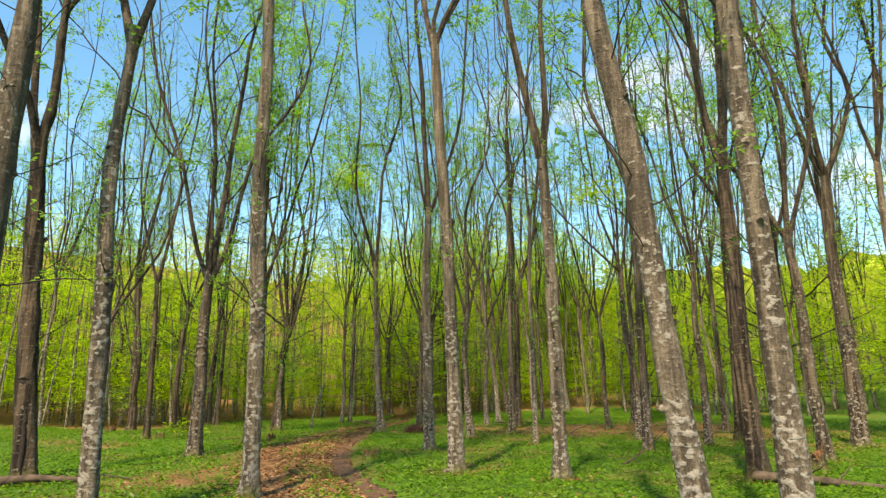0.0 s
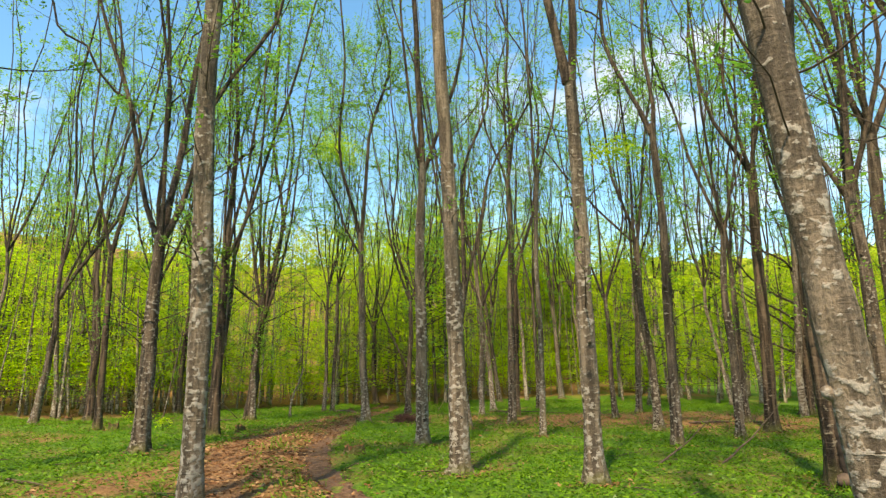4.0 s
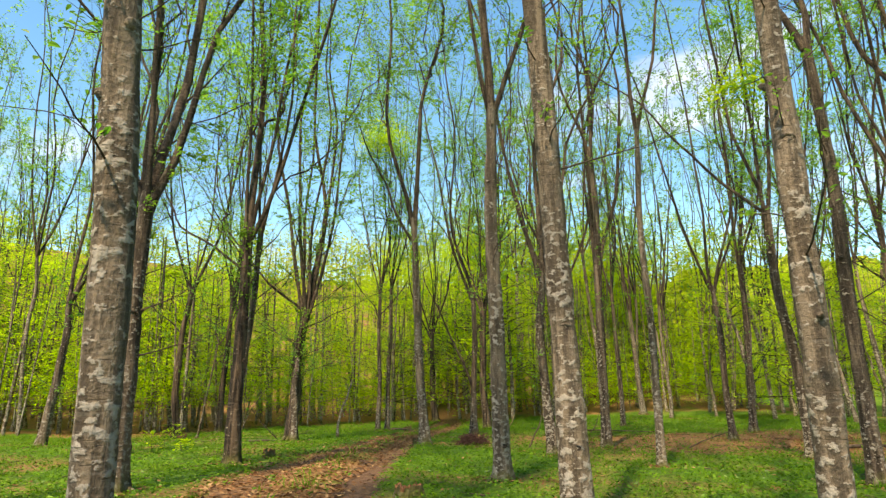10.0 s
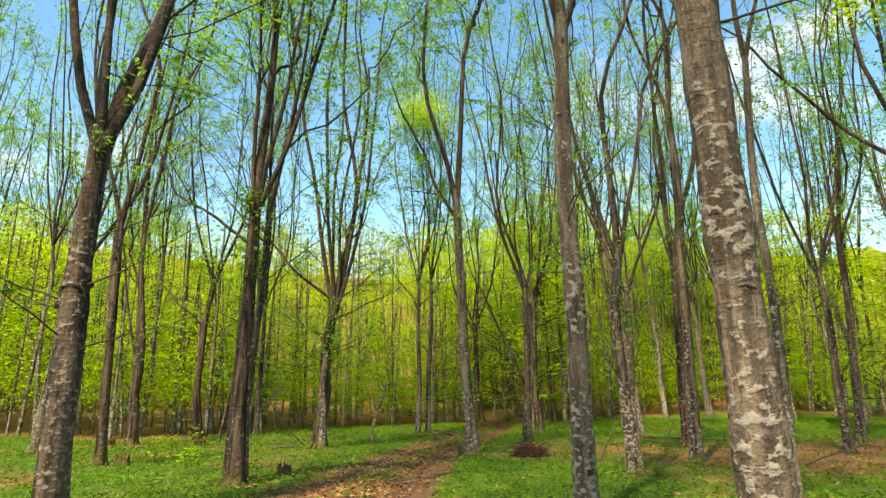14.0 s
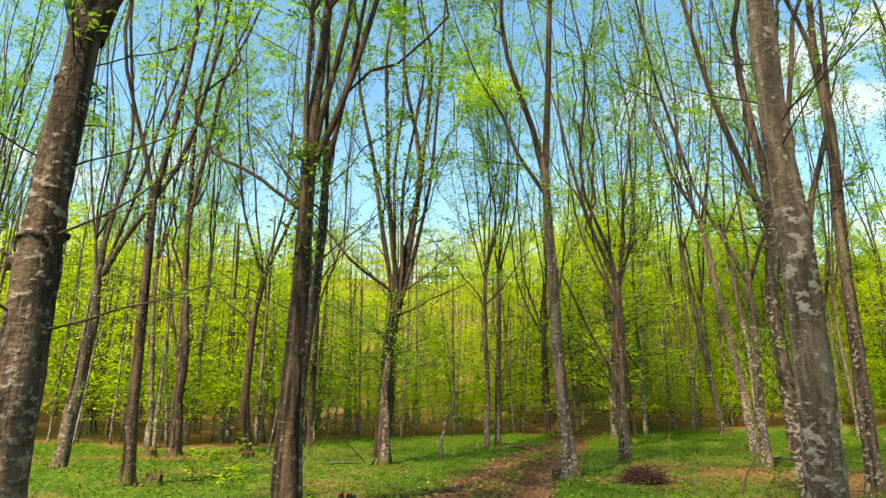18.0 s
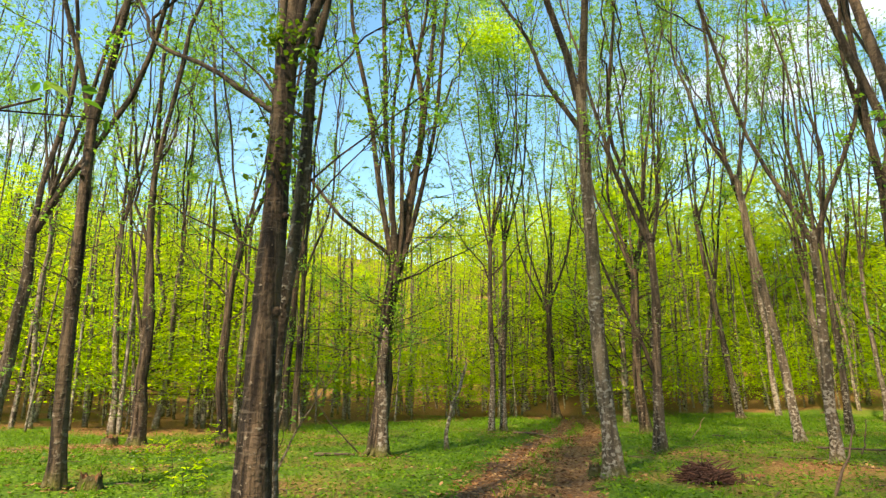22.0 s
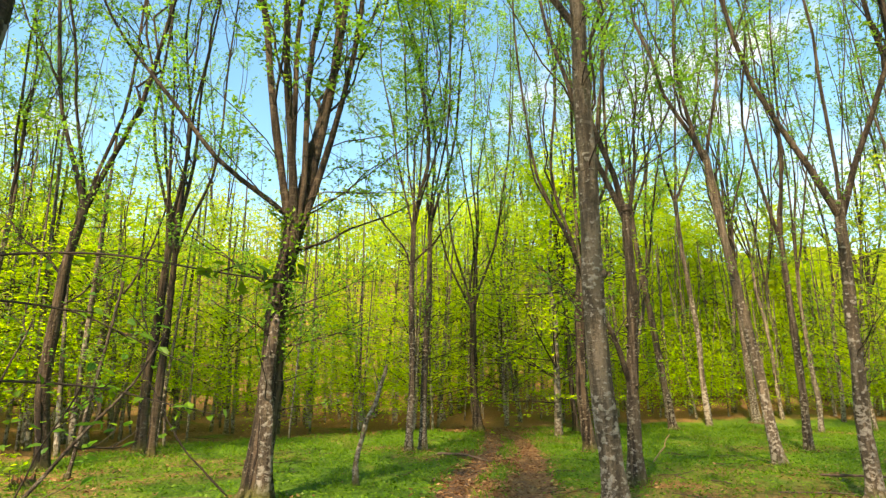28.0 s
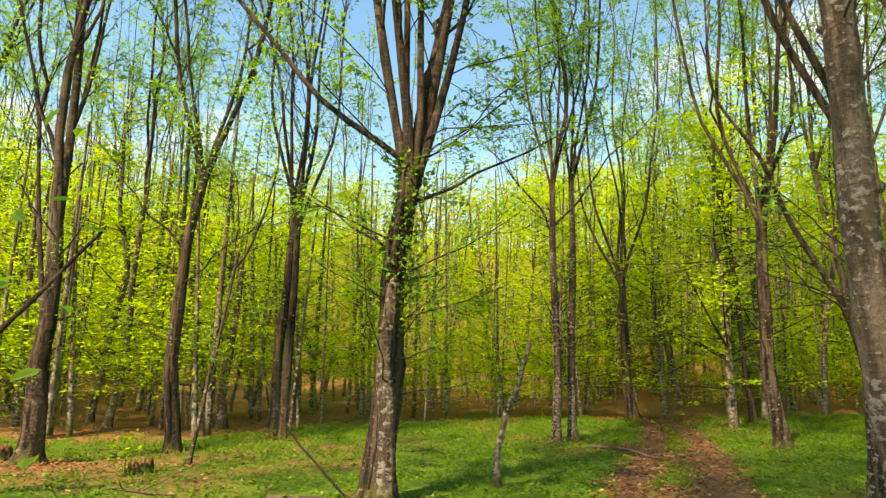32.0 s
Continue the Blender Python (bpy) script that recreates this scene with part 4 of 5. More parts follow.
    tree(9.08, 19.5, 0.38, (0.2, -0.1, 7.6), fan(4, 14, 10, 33), "dark hornbeam standing over dry leaves", dark, 33, leaf_count=6, knots=[(2.2, 250, 0.07)])
    tree(13.86, 25.7, 0.62, (0.3, -0.2, 7.5), fan(5, 14, 11, 34), "massive dark tree with bare drooping lower branches", dark, 34,
         low=[(2.2, 185, 70, 4.5, 0.04), (2.8, 200, 65, 5.0, 0.045), (3.4, 175, 62, 5.0, 0.045), (4.0, 190, 58, 5.0, 0.05), (4.6, 0, 60, 5.0, 0.05), (3.0, 350, 66, 4.5, 0.04), (5.2, 180, 55, 5.0, 0.05)])
    tree(6.24, 20.2, 0.32, (-0.25, 0.08, 5.6), fan(3, 14, 11, 35), "short-trunked hornbeam with a bulging foot", grey, 35, leaf_count=6, bend=0.1, foot=0.8, low=[(5.3, 168, 46, 7.0, 0.04)], low_leaves=2)
    tree(10.2, 23.0, 0.28, (0.0, 0.0, 6.0), fan(4, 13, 10, 36), "grey hornbeam by the clearing", grey, 36, leaf_count=6)
    tree(7.4, 17.9, 0.24, (0.1, 0.0, 5.4), fan(4, 13, 11, 37), "slim hornbeam with many steep stems", grey, 37, leaf_count=6)
    # to the left of the track
    tree(-13.63, 27.81, 0.48, (0.0, 0.01, 2.4), [(170, 3, 15, 0.8), (10, 6, 15, 0.8), (200, 9, 13, 0.35)], "twin-stemmed hornbeam on a patch of bare earth", dark, 38, sprays=6, foot=0.9, fluted=0.12, leaf_count=6)
    tree(-12.48, 33.75, 0.36, (0.18, 0.09, 5.6), fan(4, 10, 11, 39), "dark hornbeam with fine shoots along its stem", dark, 39, leaf_count=6)
    tree(-11.62, 32.6, 0.27, (0.1, 0.03, 5.2), fan(4, 10, 11, 40), "slim hornbeam leaning beside a larger one", dark, 40, leaf_count=6)
    tree(-12.5, 22.45, 0.30, (0.2, 0.18, 4.4), [(10, 17, 12, 0.8), (160, 6, 12, 0.7), (60, 12, 11, 0.5)], "bowed grey hornbeam leaning over the herbs", grey, 41, bend=0.14, leaf_count=3)
    tree(-9.8, 21.1, 0.26, (-0.1, -0.1, 5.6), [(20, 9, 12, 0.85), (185, 10, 11, 0.6)], "slim dark hornbeam beside a rotten stump", dark, 42, bend=0.09, leaf_count=3)
    tree(-12.6, 30.1, 0.35, (0.1, 0.07, 5.8), [(175, 16, 11, 0.65), (20, 13, 11, 0.7), (90, 8, 11, 0.5), (280, 12, 10, 0.4)], "dark hornbeam with a fluted split base", dark, 43, sprays=6, bend=0.12, fluted=0.14, cleft=(285, 0.1, 1.8, 0.05), low=[(3.9, 178, 50, 3.5, 0.03), (3.2, 5, 55, 2.5, 0.022)], leaf_count=6)
    tree(-16.6, 32.7, 0.23, (0.3, 0.17, 6.4), fan(3, 10, 9, 44), "pale slender young beech leaning over", pale, 44, bend=0.12)
    tree(-11.0, 28.4, 0.09, (0.45, 0.3, 3.6), [(15, 38, 4.5, 0.9), (160, 16, 2.0, 0.5)], "thin bent sapling arching over", grey, 45, shoots=5, bend=0.06, name="sapling")
    tree(5.5, 35.1, 0.28, (-0.1, 0.05, 6.2), fan(4, 10, 11, 46), "grey hornbeam against the thicket", grey, 46, leaf_count=5, shoots=9)
    tree(9.0, 45.8, 0.44, (-0.3, 0.14, 6.5), fan(4, 12, 11, 47), "pale hornbeam at the edge of the thicket", pale, 47)
    tree(0.27, 41.5, 0.26, (-0.3, 0.05, 6.0), fan(4, 12, 11, 49), "dark slender hornbeam past the bend of the track", dark, 49)


build_trees()


def snag(x, y, dia, up, label, mat, seed):
    """A dead stem broken off short."""
    rg = np.random.default_rng(seed)
    gz = float(land(x, y))
    T = thing("snag", x, y, gz, label, "dead tree")
    n = 26
    s = np.linspace(0, 1, n)
    P = np.stack([up[0] * s, up[1] * s, -0.1 + (up[2] - gz + 0.1) * s], 1) + smooth_noise(n, 0.05, rg, 5)
    R, W = trunk_shape(P, dia / 2, dia / 2 * 0.6, rg, 10, 0.5, 0.06)
    R[-1] *= 0.25
    part("trunk", Geo_one(tubes(P[None], R[None], 10, W[None]), "trunk"), mat, T)
    B, RB = side_shoots(P[None], R[None], 6, (0.3, 0.9), 45, rg, 6, 0.4, 0.35)
    for i in range(6):
        part("branch_stub", Geo_one(tubes(B[i:i + 1], RB[i:i + 1], 5), "branch_stub"), mat, T)
    C = pick(B, 7, rg, 0.3) + rg.normal(0, 0.12, (42, 3))
    k = Geo()
    k.add(*leaves(C, 0.045, rg))
    part("foliage", k.mesh("foliage", False), LEAF, T)


snag(-14.3, 34.2, 0.26, (0.12, 0.06, 4.3), "pale broken stem standing dead among young trees", BARK_PALE, 60)
snag(-5.79, 28.04, 0.095, (0.32, 0.04, 2.0), "small bent sapling broken off at head height", BARK_PALE, 61)


# ---- the woods behind: young beeches in leaf and tall poles ----
def beech_variant(seed):
    """A young beech with flat sprays of bright leaves."""
    rg = np.random.default_rng(seed)
    H = rg.uniform(7.0, 11.5)
    T = thing("young_beech", 0, 0, -50, "young beech clothed in flat sprays of bright yellow-green leaves", "tree", "young beeches of the thicket")
    n = 26
    s = np.linspace(0, 1, n)
    P = np.stack([0 * s, 0 * s, -0.2 + H * s], 1) + smooth_noise(n, 0.16, rg, 6)
    R, W = trunk_shape(P, rg.uniform(0.07, 0.12), 0.012, rg, 8, 0.4, 0.04)
    part("trunk", Geo_one(tubes(P[None], R[None], 8, W[None]), "trunk"), BARK_FAR_LIT, T)
    A, RA = side_shoots(P[None], R[None], 46, (1.5, 3.4), 76, rg, 4, 0.13, 0.42, 0.12)
    B, RB = side_shoots(A, np.clip(RA, 0.008, 0.04), 6, (0.5, 1.3), 45, rg, 4, 0.15, 0.5, 0.0, True)
    g = Geo()
    g.add(*tubes(A, np.clip(RA, 0.006, 0.026), 3))
    tagged(part("branch_spray", g.mesh("branch_spray"), TWIG, T), kind="stuff")
    C = np.concatenate([pick(B, 13, rg, 0.0), pick(A, 20, rg, 0.15)])
    C = C + rg.normal(0, 1, C.shape) * np.array([0.24, 0.24, 0.04])
    tagged(part("crown", leaves_small("crown", C, 0.066, rg, 0.42, 0.95), LEAF_BEECH, T), kind="stuff")
    return T


def pole_variant(seed):
    """A tall thin forest tree: a bare stem, steep limbs, a light crown."""
    rg = np.random.default_rng(seed)
    H, zf = rg.uniform(19, 25), rg.uniform(5, 10)
    T = thing("forest_tree", 0, 0, -50, "tall slim forest hornbeam with a bare stem and light new leaf", "tree", "tall trees of the thicket")
    n = 30
    s = np.linspace(0, 1, n)
    P = np.stack([rg.normal(0, 0.4) * s, rg.normal(0, 0.4) * s, -0.2 + zf * s], 1) + smooth_noise(n, 0.07, rg, 6)
    r0 = rg.uniform(0.075, 0.13)
    R, W = trunk_shape(P, r0, r0 * 0.7, rg, 9, 0.45, 0.05)
    part("trunk", Geo_one(tubes(P[None], R[None], 9, W[None]), "trunk"), BARK_FAR_LIT, T)
    L, LR = [], []
    m = int(rg.integers(3, 6))
    for i in range(m):
        Q = limb_line(P[-1] - np.array([0, 0, 0.15]), 360 * i / m + rg.uniform(-30, 30), rg.uniform(6, 20), (H - zf) * rg.uniform(0.85, 1.1), rg, 12, 0.05)
        L.append(Q)
        LR.append(r0 * 0.45 * (1 - 0.85 * np.linspace(0, 1, 12)) + 0.006)
        part("limb", Geo_one(tubes(Q[None], LR[-1][None], 6), "limb"), LIMB, T)
    gg, l = crown_of(np.array(L), np.array(LR), rg, 10, 3, 13, 0.075, tilt=32, light=True)
    tagged(part("twig_spray", gg.mesh("twig_spray"), TWIG, T), kind="stuff")
    tagged(part("crown", l, LEAF, T), kind="stuff")
    return T


def build_woods():
    rg = np.random.default_rng(77)
    beeches = [beech_variant(100 + i) for i in range(6)]
    poles = [pole_variant(200 + i) for i in range(6)]
    spots = []

    def free(x, y, gap):
        return all((x - a) ** 2 + (y - b) ** 2 > gap * gap for a, b in spots)

    def clearing(x, y):
        return x > 14 and 22 < y < 35

    def scatter(variants, count, box, gap, keep, size=(0.85, 1.15)):
        made, tries = 0, 0
        while made < count and tries < count * 60:
            tries += 1
            x, y = rg.uniform(box[0], box[1]), rg.uniform(box[2], box[3])
            if not keep(x, y) or clearing(x, y) or not free(x, y, gap):
                continue
            spots.append((x, y))
            v = variants[int(rg.integers(len(variants)))]
            sc = rg.uniform(*size)
            copy_thing(v, pose(x, y, float(land(x, y)), rg.normal(0, 1.5), rg.normal(0, 1.5), rg.uniform(0, 360)) @ Matrix.Diagonal((sc, sc, sc, 1)))
            made += 1

    scatter(beeches, 42, (-36, 18, 42, 58), 3.1, lambda x, y: y > wood_edge(x) + (2.0 if x < 2 else 4.0))
    scatter(beeches, 10, (-24, 12, 34, 46), 2.8, lambda x, y: abs(x + 3.0) > 2.6 and y > wood_edge(x) + 1.0)
    scatter(beeches, 18, (-34, -14, 31, 44), 2.6, lambda x, y: x < -14 - 0.25 * (40 - y) and y > wood_edge(x) + 2.0)
    for x, y, k, sc in ((-0.7, 39.4, 2, 1.32), (0.9, 42.6, 4, 1.2), (-4.6, 47.5, 1, 1.1), (-1.9, 48.0, 0, 1.15), (-3.2, 52.5, 3, 1.2)):
        spots.append((x, y))
        copy_thing(beeches[k], pose(x, y, float(land(x, y)), 0, 0, 70 * k) @ Matrix.Diagonal((sc, sc, sc, 1)))
    scatter(poles, 34, (-46, 20, 43, 62), 2.6, lambda x, y: True)
    scatter(poles, 16, (-40, -16, 30, 46), 2.4, lambda x, y: x < -16.5)
    scatter(beeches, 9, (12, 32, 38, 46), 2.6, lambda x, y: True)
    scatter(poles, 16, (9, 32, 38, 50), 2.2, lambda x, y: True)
    scatter(poles, 18, (13, 34, 8, 26), 2.6, lambda x, y: x > 13)
    scatter(beeches, 16, (14, 46, 46, 62), 2.6, lambda x, y: True)
    scatter(beeches, 15, (15, 34, 14, 30), 2.6, lambda x, y: True)
    scatter(poles, 7, (-30, 30, -34, -14), 6.0, lambda x, y: True)
    scatter(beeches, 9, (0, 20, 54, 61), 2.2, lambda x, y: True, (1.3, 1.55))
    scatter(beeches, 14, (-8, 18, 58, 65), 2.4, lambda x, y: True, (1.4, 1.7))
    scatter(beeches, 9, (9, 27, 38, 50), 2.2, lambda x, y: x > 0.55 * (y - 20), (1.1, 1.4))
    scatter(poles, 12, (14, 40, 36, 47), 2.2, lambda x, y: True)
    scatter(poles, 8, (13, 30, 9, 22), 2.2, lambda x, y: True)
    for v in beeches + poles:
        for o in (*v.children_recursive, v):
            bpy.data.objects.remove(o)


build_woods()


def on_track(x, y):
    return np.minimum(np.abs(x - rut_x(y, LEFT_RUT)), np.abs(x - rut_x(y, RIGHT_RUT)))


def build_far_woods():
    """The wooded slope behind: stems and leaf clumps by the hundred."""
    rg = np.random.default_rng(88)
    stems = Geo()
    X = np.concatenate([rg.uniform(-44, 18, 470), np.sin(np.radians(rg.uniform(-64, 60, 900))) * 1.0])
    Y = np.concatenate([wood_edge(X[:470]) + 0.3 + 18 * rg.uniform(0, 1, 470) ** 1.3, np.zeros(900)])
    d = 52 + 66 * rg.uniform(0, 1, 900)
    side = X[470:].copy()
    X[470:], Y[470:] = side * d - 2, np.sqrt(np.maximum(1 - side * side, 0)) * d + 8
    ok = ~((X > 14) & (Y > 18) & (Y < 36)) & (Y > 24) & ((on_track(X, Y) > 0.9) | (Y > 45))
    X, Y = X[ok], Y[ok]
    Z = land(X, Y)
    H = rg.uniform(6, 11, len(X)) + 3.0 * (np.hypot(X, Y - 8) > 52)
    s = np.linspace(0, 1, 6)
    lean = rg.normal(0, 0.5, (len(X), 1))
    P = np.stack([X[:, None] + lean * s, Y[:, None] + 0 * s, Z[:, None] - 0.3 + H[:, None] * s * 0.92], -1)
    stems.add(*tubes(P, (0.02 + 0.075 * rg.uniform(0, 1, (len(X), 1)) ** 1.6) * (1 - 0.8 * s) + 0.015, 5))
    leafy = np.hypot(X, Y - 8) > 52
    X, Y, Z, H = X[leafy], Y[leafy], Z[leafy], H[leafy]
    per = 175
    u = rg.uniform(0.10, 1.0, (len(X), per))
    rad = 2.3 * np.sqrt(np.clip(1 - ((u - 0.5) / 0.55) ** 2, 0.02, 1)) * rg.uniform(0.1, 1.0, u.shape)
    th = rg.uniform(0, 2 * np.pi, u.shape)
    phase = rg.uniform(0, 1, (len(X), 1))
    tier = (np.round(u * 11 + phase) - phase) / 11 + rg.normal(0, 0.016, u.shape)
    C = np.stack([X[:, None] + rad * np.cos(th), Y[:, None] + rad * np.sin(th), Z[:, None] + H[:, None] * tier], -1).reshape(-1, 3)
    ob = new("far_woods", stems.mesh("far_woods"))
    ob.data.materials.append(BARK_FAR_LIT)
    tagged(ob, "stems of the wood on the slope beyond", "woods", kind="stuff")
    n = 1200
    ux = rg.uniform(-42, 20, n)
    uy = wood_edge(ux) + np.where(ux < -9, 1.6, 0.7) + 14 * rg.uniform(0, 1, n) ** 3.0
    uh = rg.uniform(1.2, 5.5, n)
    keep = ((on_track(ux, uy) > 1.8) | (uy > 45.5)) & ~((ux > 14) & (uy < 36))
    ux, uy, uh = ux[keep], uy[keep], uh[keep]
    m = 190
    hh = np.where(ux < -11, 0.85, 0.45)[:, None] + uh[:, None] * rg.uniform(0.1, 1.0, (len(ux), m)) ** 0.8
    shift = rg.uniform(0, 1, (len(ux), 1))
    rr = 1.25 * rg.uniform(0, 1, hh.shape) ** 0.6
    tt = rg.uniform(0, 2 * np.pi, hh.shape)
    U = np.stack([ux[:, None] + rr * np.cos(tt), uy[:, None] + rr * np.sin(tt), land(ux, uy)[:, None] + np.round(hh * 1.5 + shift) / 1.5 - shift / 1.5 - 0.16 * rr + rg.normal(0, 0.05, hh.shape)], -1).reshape(-1, 3)
    o3 = new("undergrowth", leaves_small("undergrowth", U, 0.058, rg, 0.45, 1.0))
    o3.data.materials.append(LEAF_BEECH)
    tagged(o3, "bright leafy beech saplings under the thicket", "undergrowth", kind="stuff")
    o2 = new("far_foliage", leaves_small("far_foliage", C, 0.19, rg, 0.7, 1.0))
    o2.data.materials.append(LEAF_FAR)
    tagged(o2, "yellow-green spring foliage of the wood beyond", "foliage", kind="stuff")


build_far_woods()


def build_hillside():
    """The leafy hillside closing the distance: a lumpy canopy of crowns."""
    rg = np.random.default_rng(91)
    az = np.radians(np.arange(-75, 75, 0.32))
    hs = np.linspace(0, 1, 60)
    A, H = np.meshgrid(az, hs, indexing="ij")
    D = 128 + 40 * H
    X, Y = np.sin(A) * D - 2, np.cos(A) * D + 8
    Z = 2 + 27 * H ** 0.9
    cx, ch = rg.uniform(-1.32, 1.32, 900), rg.uniform(0, 1, 900)
    lump = np.zeros(A.shape)
    for a, h, s in zip(cx, ch, rg.uniform(0.7, 1.3, 900)):
        q = ((A - a) / (0.022 * s)) ** 2 + ((H - h) / (0.085 * s)) ** 2
        lump = np.maximum(lump, s * np.sqrt(np.clip(1 - q, 0, 1)))
    lump = lump * 3.2 + rg.normal(0, 0.35, A.shape)
    X, Y, Z = X - np.sin(A) * lump, Y - np.cos(A) * lump, Z + lump * 0.9
    idx = np.arange(A.size).reshape(A.shape)
    F = np.stack([idx[:-1, :-1], idx[1:, :-1], idx[1:, 1:], idx[:-1, 1:]], -1).reshape(-1, 4)
    me = quad_mesh("backdrop", np.stack([X, Y, Z], -1).reshape(-1, 3), F, False)
    m, n, l, b = material("hillside_crowns", 0.95)
    fine = noise_node(n, l, 1.1, 6.0, 0.75)
    broad = noise_node(n, l, 0.12, 3.0, 0.6)
    leaf = ramp(n, l, fine.outputs["Fac"], [(0.32, (0.10, 0.13, 0.018)), (0.5, (0.27, 0.36, 0.025)), (0.7, (0.46, 0.53, 0.05))]).outputs["Color"]
    tint = ramp(n, l, broad.outputs["Fac"], [(0.35, (0.85, 1.0, 1.0)), (0.65, (1.2, 1.0, 1.0))]).outputs["Color"]
    l.new(mix(n, l, 1.0, leaf, tint, "MULTIPLY"), b.inputs["Base Color"])
    bump(n, l, b, fine.outputs["Fac"], 1.0, 0.8)
    me.materials.append(m)
    tagged(new("backdrop", me), "far hillside of yellow-green spring crowns", "backdrop", kind="structure")


build_hillside()


# ---- ground cover ----
def build_cover():
    rg = np.random.default_rng(99)
    n = 190000
    y = 5.5 + 39 * rg.uniform(0, 1, n) ** 1.1
    half = 6 + 0.75 * np.abs(y - 2)
    x = np.clip(-2.5 - (y - 10) * 0.08 + rg.uniform(-1, 1, n) * np.minimum(half, 24), -26, 22)
    # the carpet thins out little by little at its rim
    rim = np.random.default_rng(98)
    stray = rim.uniform(0, 1, n) < 0.5 * np.exp(-np.minimum(y - 5.5, 24 - np.abs(x)) / 2.5) + 0.35 * np.exp(-(half - np.abs(x + 2.5 + (y - 10) * 0.08)) / 2.0) * (y < 26)
    y = np.where(stray, y - rim.exponential(2.2, n), y)
    x = np.where(stray, x + np.sign(x + 2.5) * rim.exponential(1.8, n), x)
    clump = 0.5 + 0.5 * waves(x + 2, y - 5, 1.7) * 0.6 + 0.4 * waves(x, y + 4, 4.1)
    lit = litter_at(x, y)
    keep = (rg.uniform(0, 1, n) > np.clip(lit * 1.5 - 0.25, 0, 0.93)) & (on_track(x, y) > 0.18 + 0.3 * rg.uniform(0, 1, n)) & (rg.uniform(0, 1, n) < 0.45 + 0.7 * clump)
    between = (x > rut_x(y, LEFT_RUT)) & (x < rut_x(y, RIGHT_RUT))
    keep &= ~between | (rg.uniform(0, 1, n) < 0.42 + 0.4 * waves(x, y, 1.1))
    keep &= (y < wood_edge(x) + 0.6 + rg.normal(0, 0.7, n)) | (x > 15)
    x, y, clump = x[keep], y[keep], clump[keep]
    m = 3
    X = (x[:, None] + rg.normal(0, 0.05, (len(x), m))).ravel()
    Y = (y[:, None] + rg.normal(0, 0.05, (len(x), m))).ravel()
    tall = np.repeat(np.clip(clump, 0.1, 1.2), m)
    C = np.stack([X, Y, land(X, Y) + 0.012 + rg.uniform(0.0, 0.11, len(X)) * tall], 1)
    ob = new("herbs", leaves_small("herbs", C, 0.030, rg, 0.5, 0.95))
    ob.data.materials.append(HERB)
    tagged(ob, "low carpet of fresh green woodland herbs", "plants", kind="stuff")

    # tufts of grass, thickest before the wood and down the middle of the track
    n = 9000
    y = 9 + 36 * rg.uniform(0, 1, n) ** 0.8
    x = np.where(rg.uniform(0, 1, n) < 0.05, (rut_x(y, LEFT_RUT) + rut_x(y, RIGHT_RUT)) / 2 + rg.normal(0, 0.22, n), rg.uniform(-22, 16, n))
    near_edge = np.exp(-((y - wood_edge(x) + 3.0) / 5.0) ** 2)
    keep = (rg.uniform(0, 1, n) < 0.35 + 0.65 * near_edge) & (on_track(x, y) > 0.3) & (rg.uniform(0, 1, n) > litter_at(x, y) * 1.2 - 0.1) & (y < wood_edge(x) + 0.8)
    x, y = x[keep], y[keep]
    m = 9
    bx, by = (x[:, None] + rg.normal(0, 0.06, (len(x), m))).ravel(), (y[:, None] + rg.normal(0, 0.06, (len(x), m))).ravel()
    h, az = rg.uniform(0.05, 0.17, len(bx)), rg.uniform(0, 2 * np.pi, len(bx))
    root = np.stack([bx, by, land(bx, by) - 0.01], 1)
    side = np.stack([np.cos(az), np.sin(az), 0 * az], 1)
    lean = np.stack([-np.sin(az), np.cos(az), 0 * az], 1) * (h * rg.uniform(0.1, 0.7, len(bx)))[:, None]
    w = rg.uniform(0.0025, 0.005, len(bx))[:, None]
    tip = root + lean + np.array([0, 0, 1.0]) * h[:, None]
    bendp = root + lean * 0.35 + np.array([0, 0, 0.6]) * h[:, None]
    V = np.stack([root - side * w, root + side * w, bendp + side * w * 0.8, tip], 1).reshape(-1, 3)
    ob = new("grass", quad_mesh("grass", V, np.arange(len(V)).reshape(-1, 4), False))
    ob.data.materials.append(GRASS)
    tagged(ob, "soft tufts of thin spring grass", "grass", kind="stuff")

    n = 76000
    y = 5 + 38 * rg.uniform(0, 1, n)
    u = rg.uniform(0, 1, n)
    x = np.where(u < 0.35, rut_x(y, LEFT_RUT) + np.where(y < 18.5, rg.uniform(-0.6, 1.5, n), rg.normal(0.4, 0.75, n)), rg.uniform(-20, 15, n))
    lit = litter_at(x, y)
    keep = rg.uniform(0, 1, n) < np.where((on_track(x, y) < 0.5) | ((u < 0.35) & (y < 18.5)), 0.6, np.clip(lit * 1.6 - 0.1, 0.03, 0.95))
    x, y = x[keep], y[keep]
    for fx, fy, fr in FEET + [(-13.6, 27.6, 0.3)] * 6 + [(9.0, 24.5, 0.6)] * 6:
        m = 90
        d = fr * 1.4 + np.abs(rg.normal(0, 0.28 + 0.5 * (fr > 0.25), m))
        a = rg.uniform(0, 6.28, m)
        x, y = np.concatenate([x, fx + d * np.cos(a)]), np.concatenate([y, fy + d * np.sin(a)])
    C = np.stack([x, y, land(x, y) + rg.uniform(0.012, 0.04, len(x))], 1)
    k = Geo()
    k.add(*leaves(C, 0.042, rg, 0.22, 0.55))
    tw = 700
    tx, ty = rg.uniform(-15, 11, tw), 8 + 32 * rg.uniform(0, 1, tw)
    ta, tl = rg.uniform(0, 2 * np.pi, tw), rg.uniform(0.08, 0.4, tw)
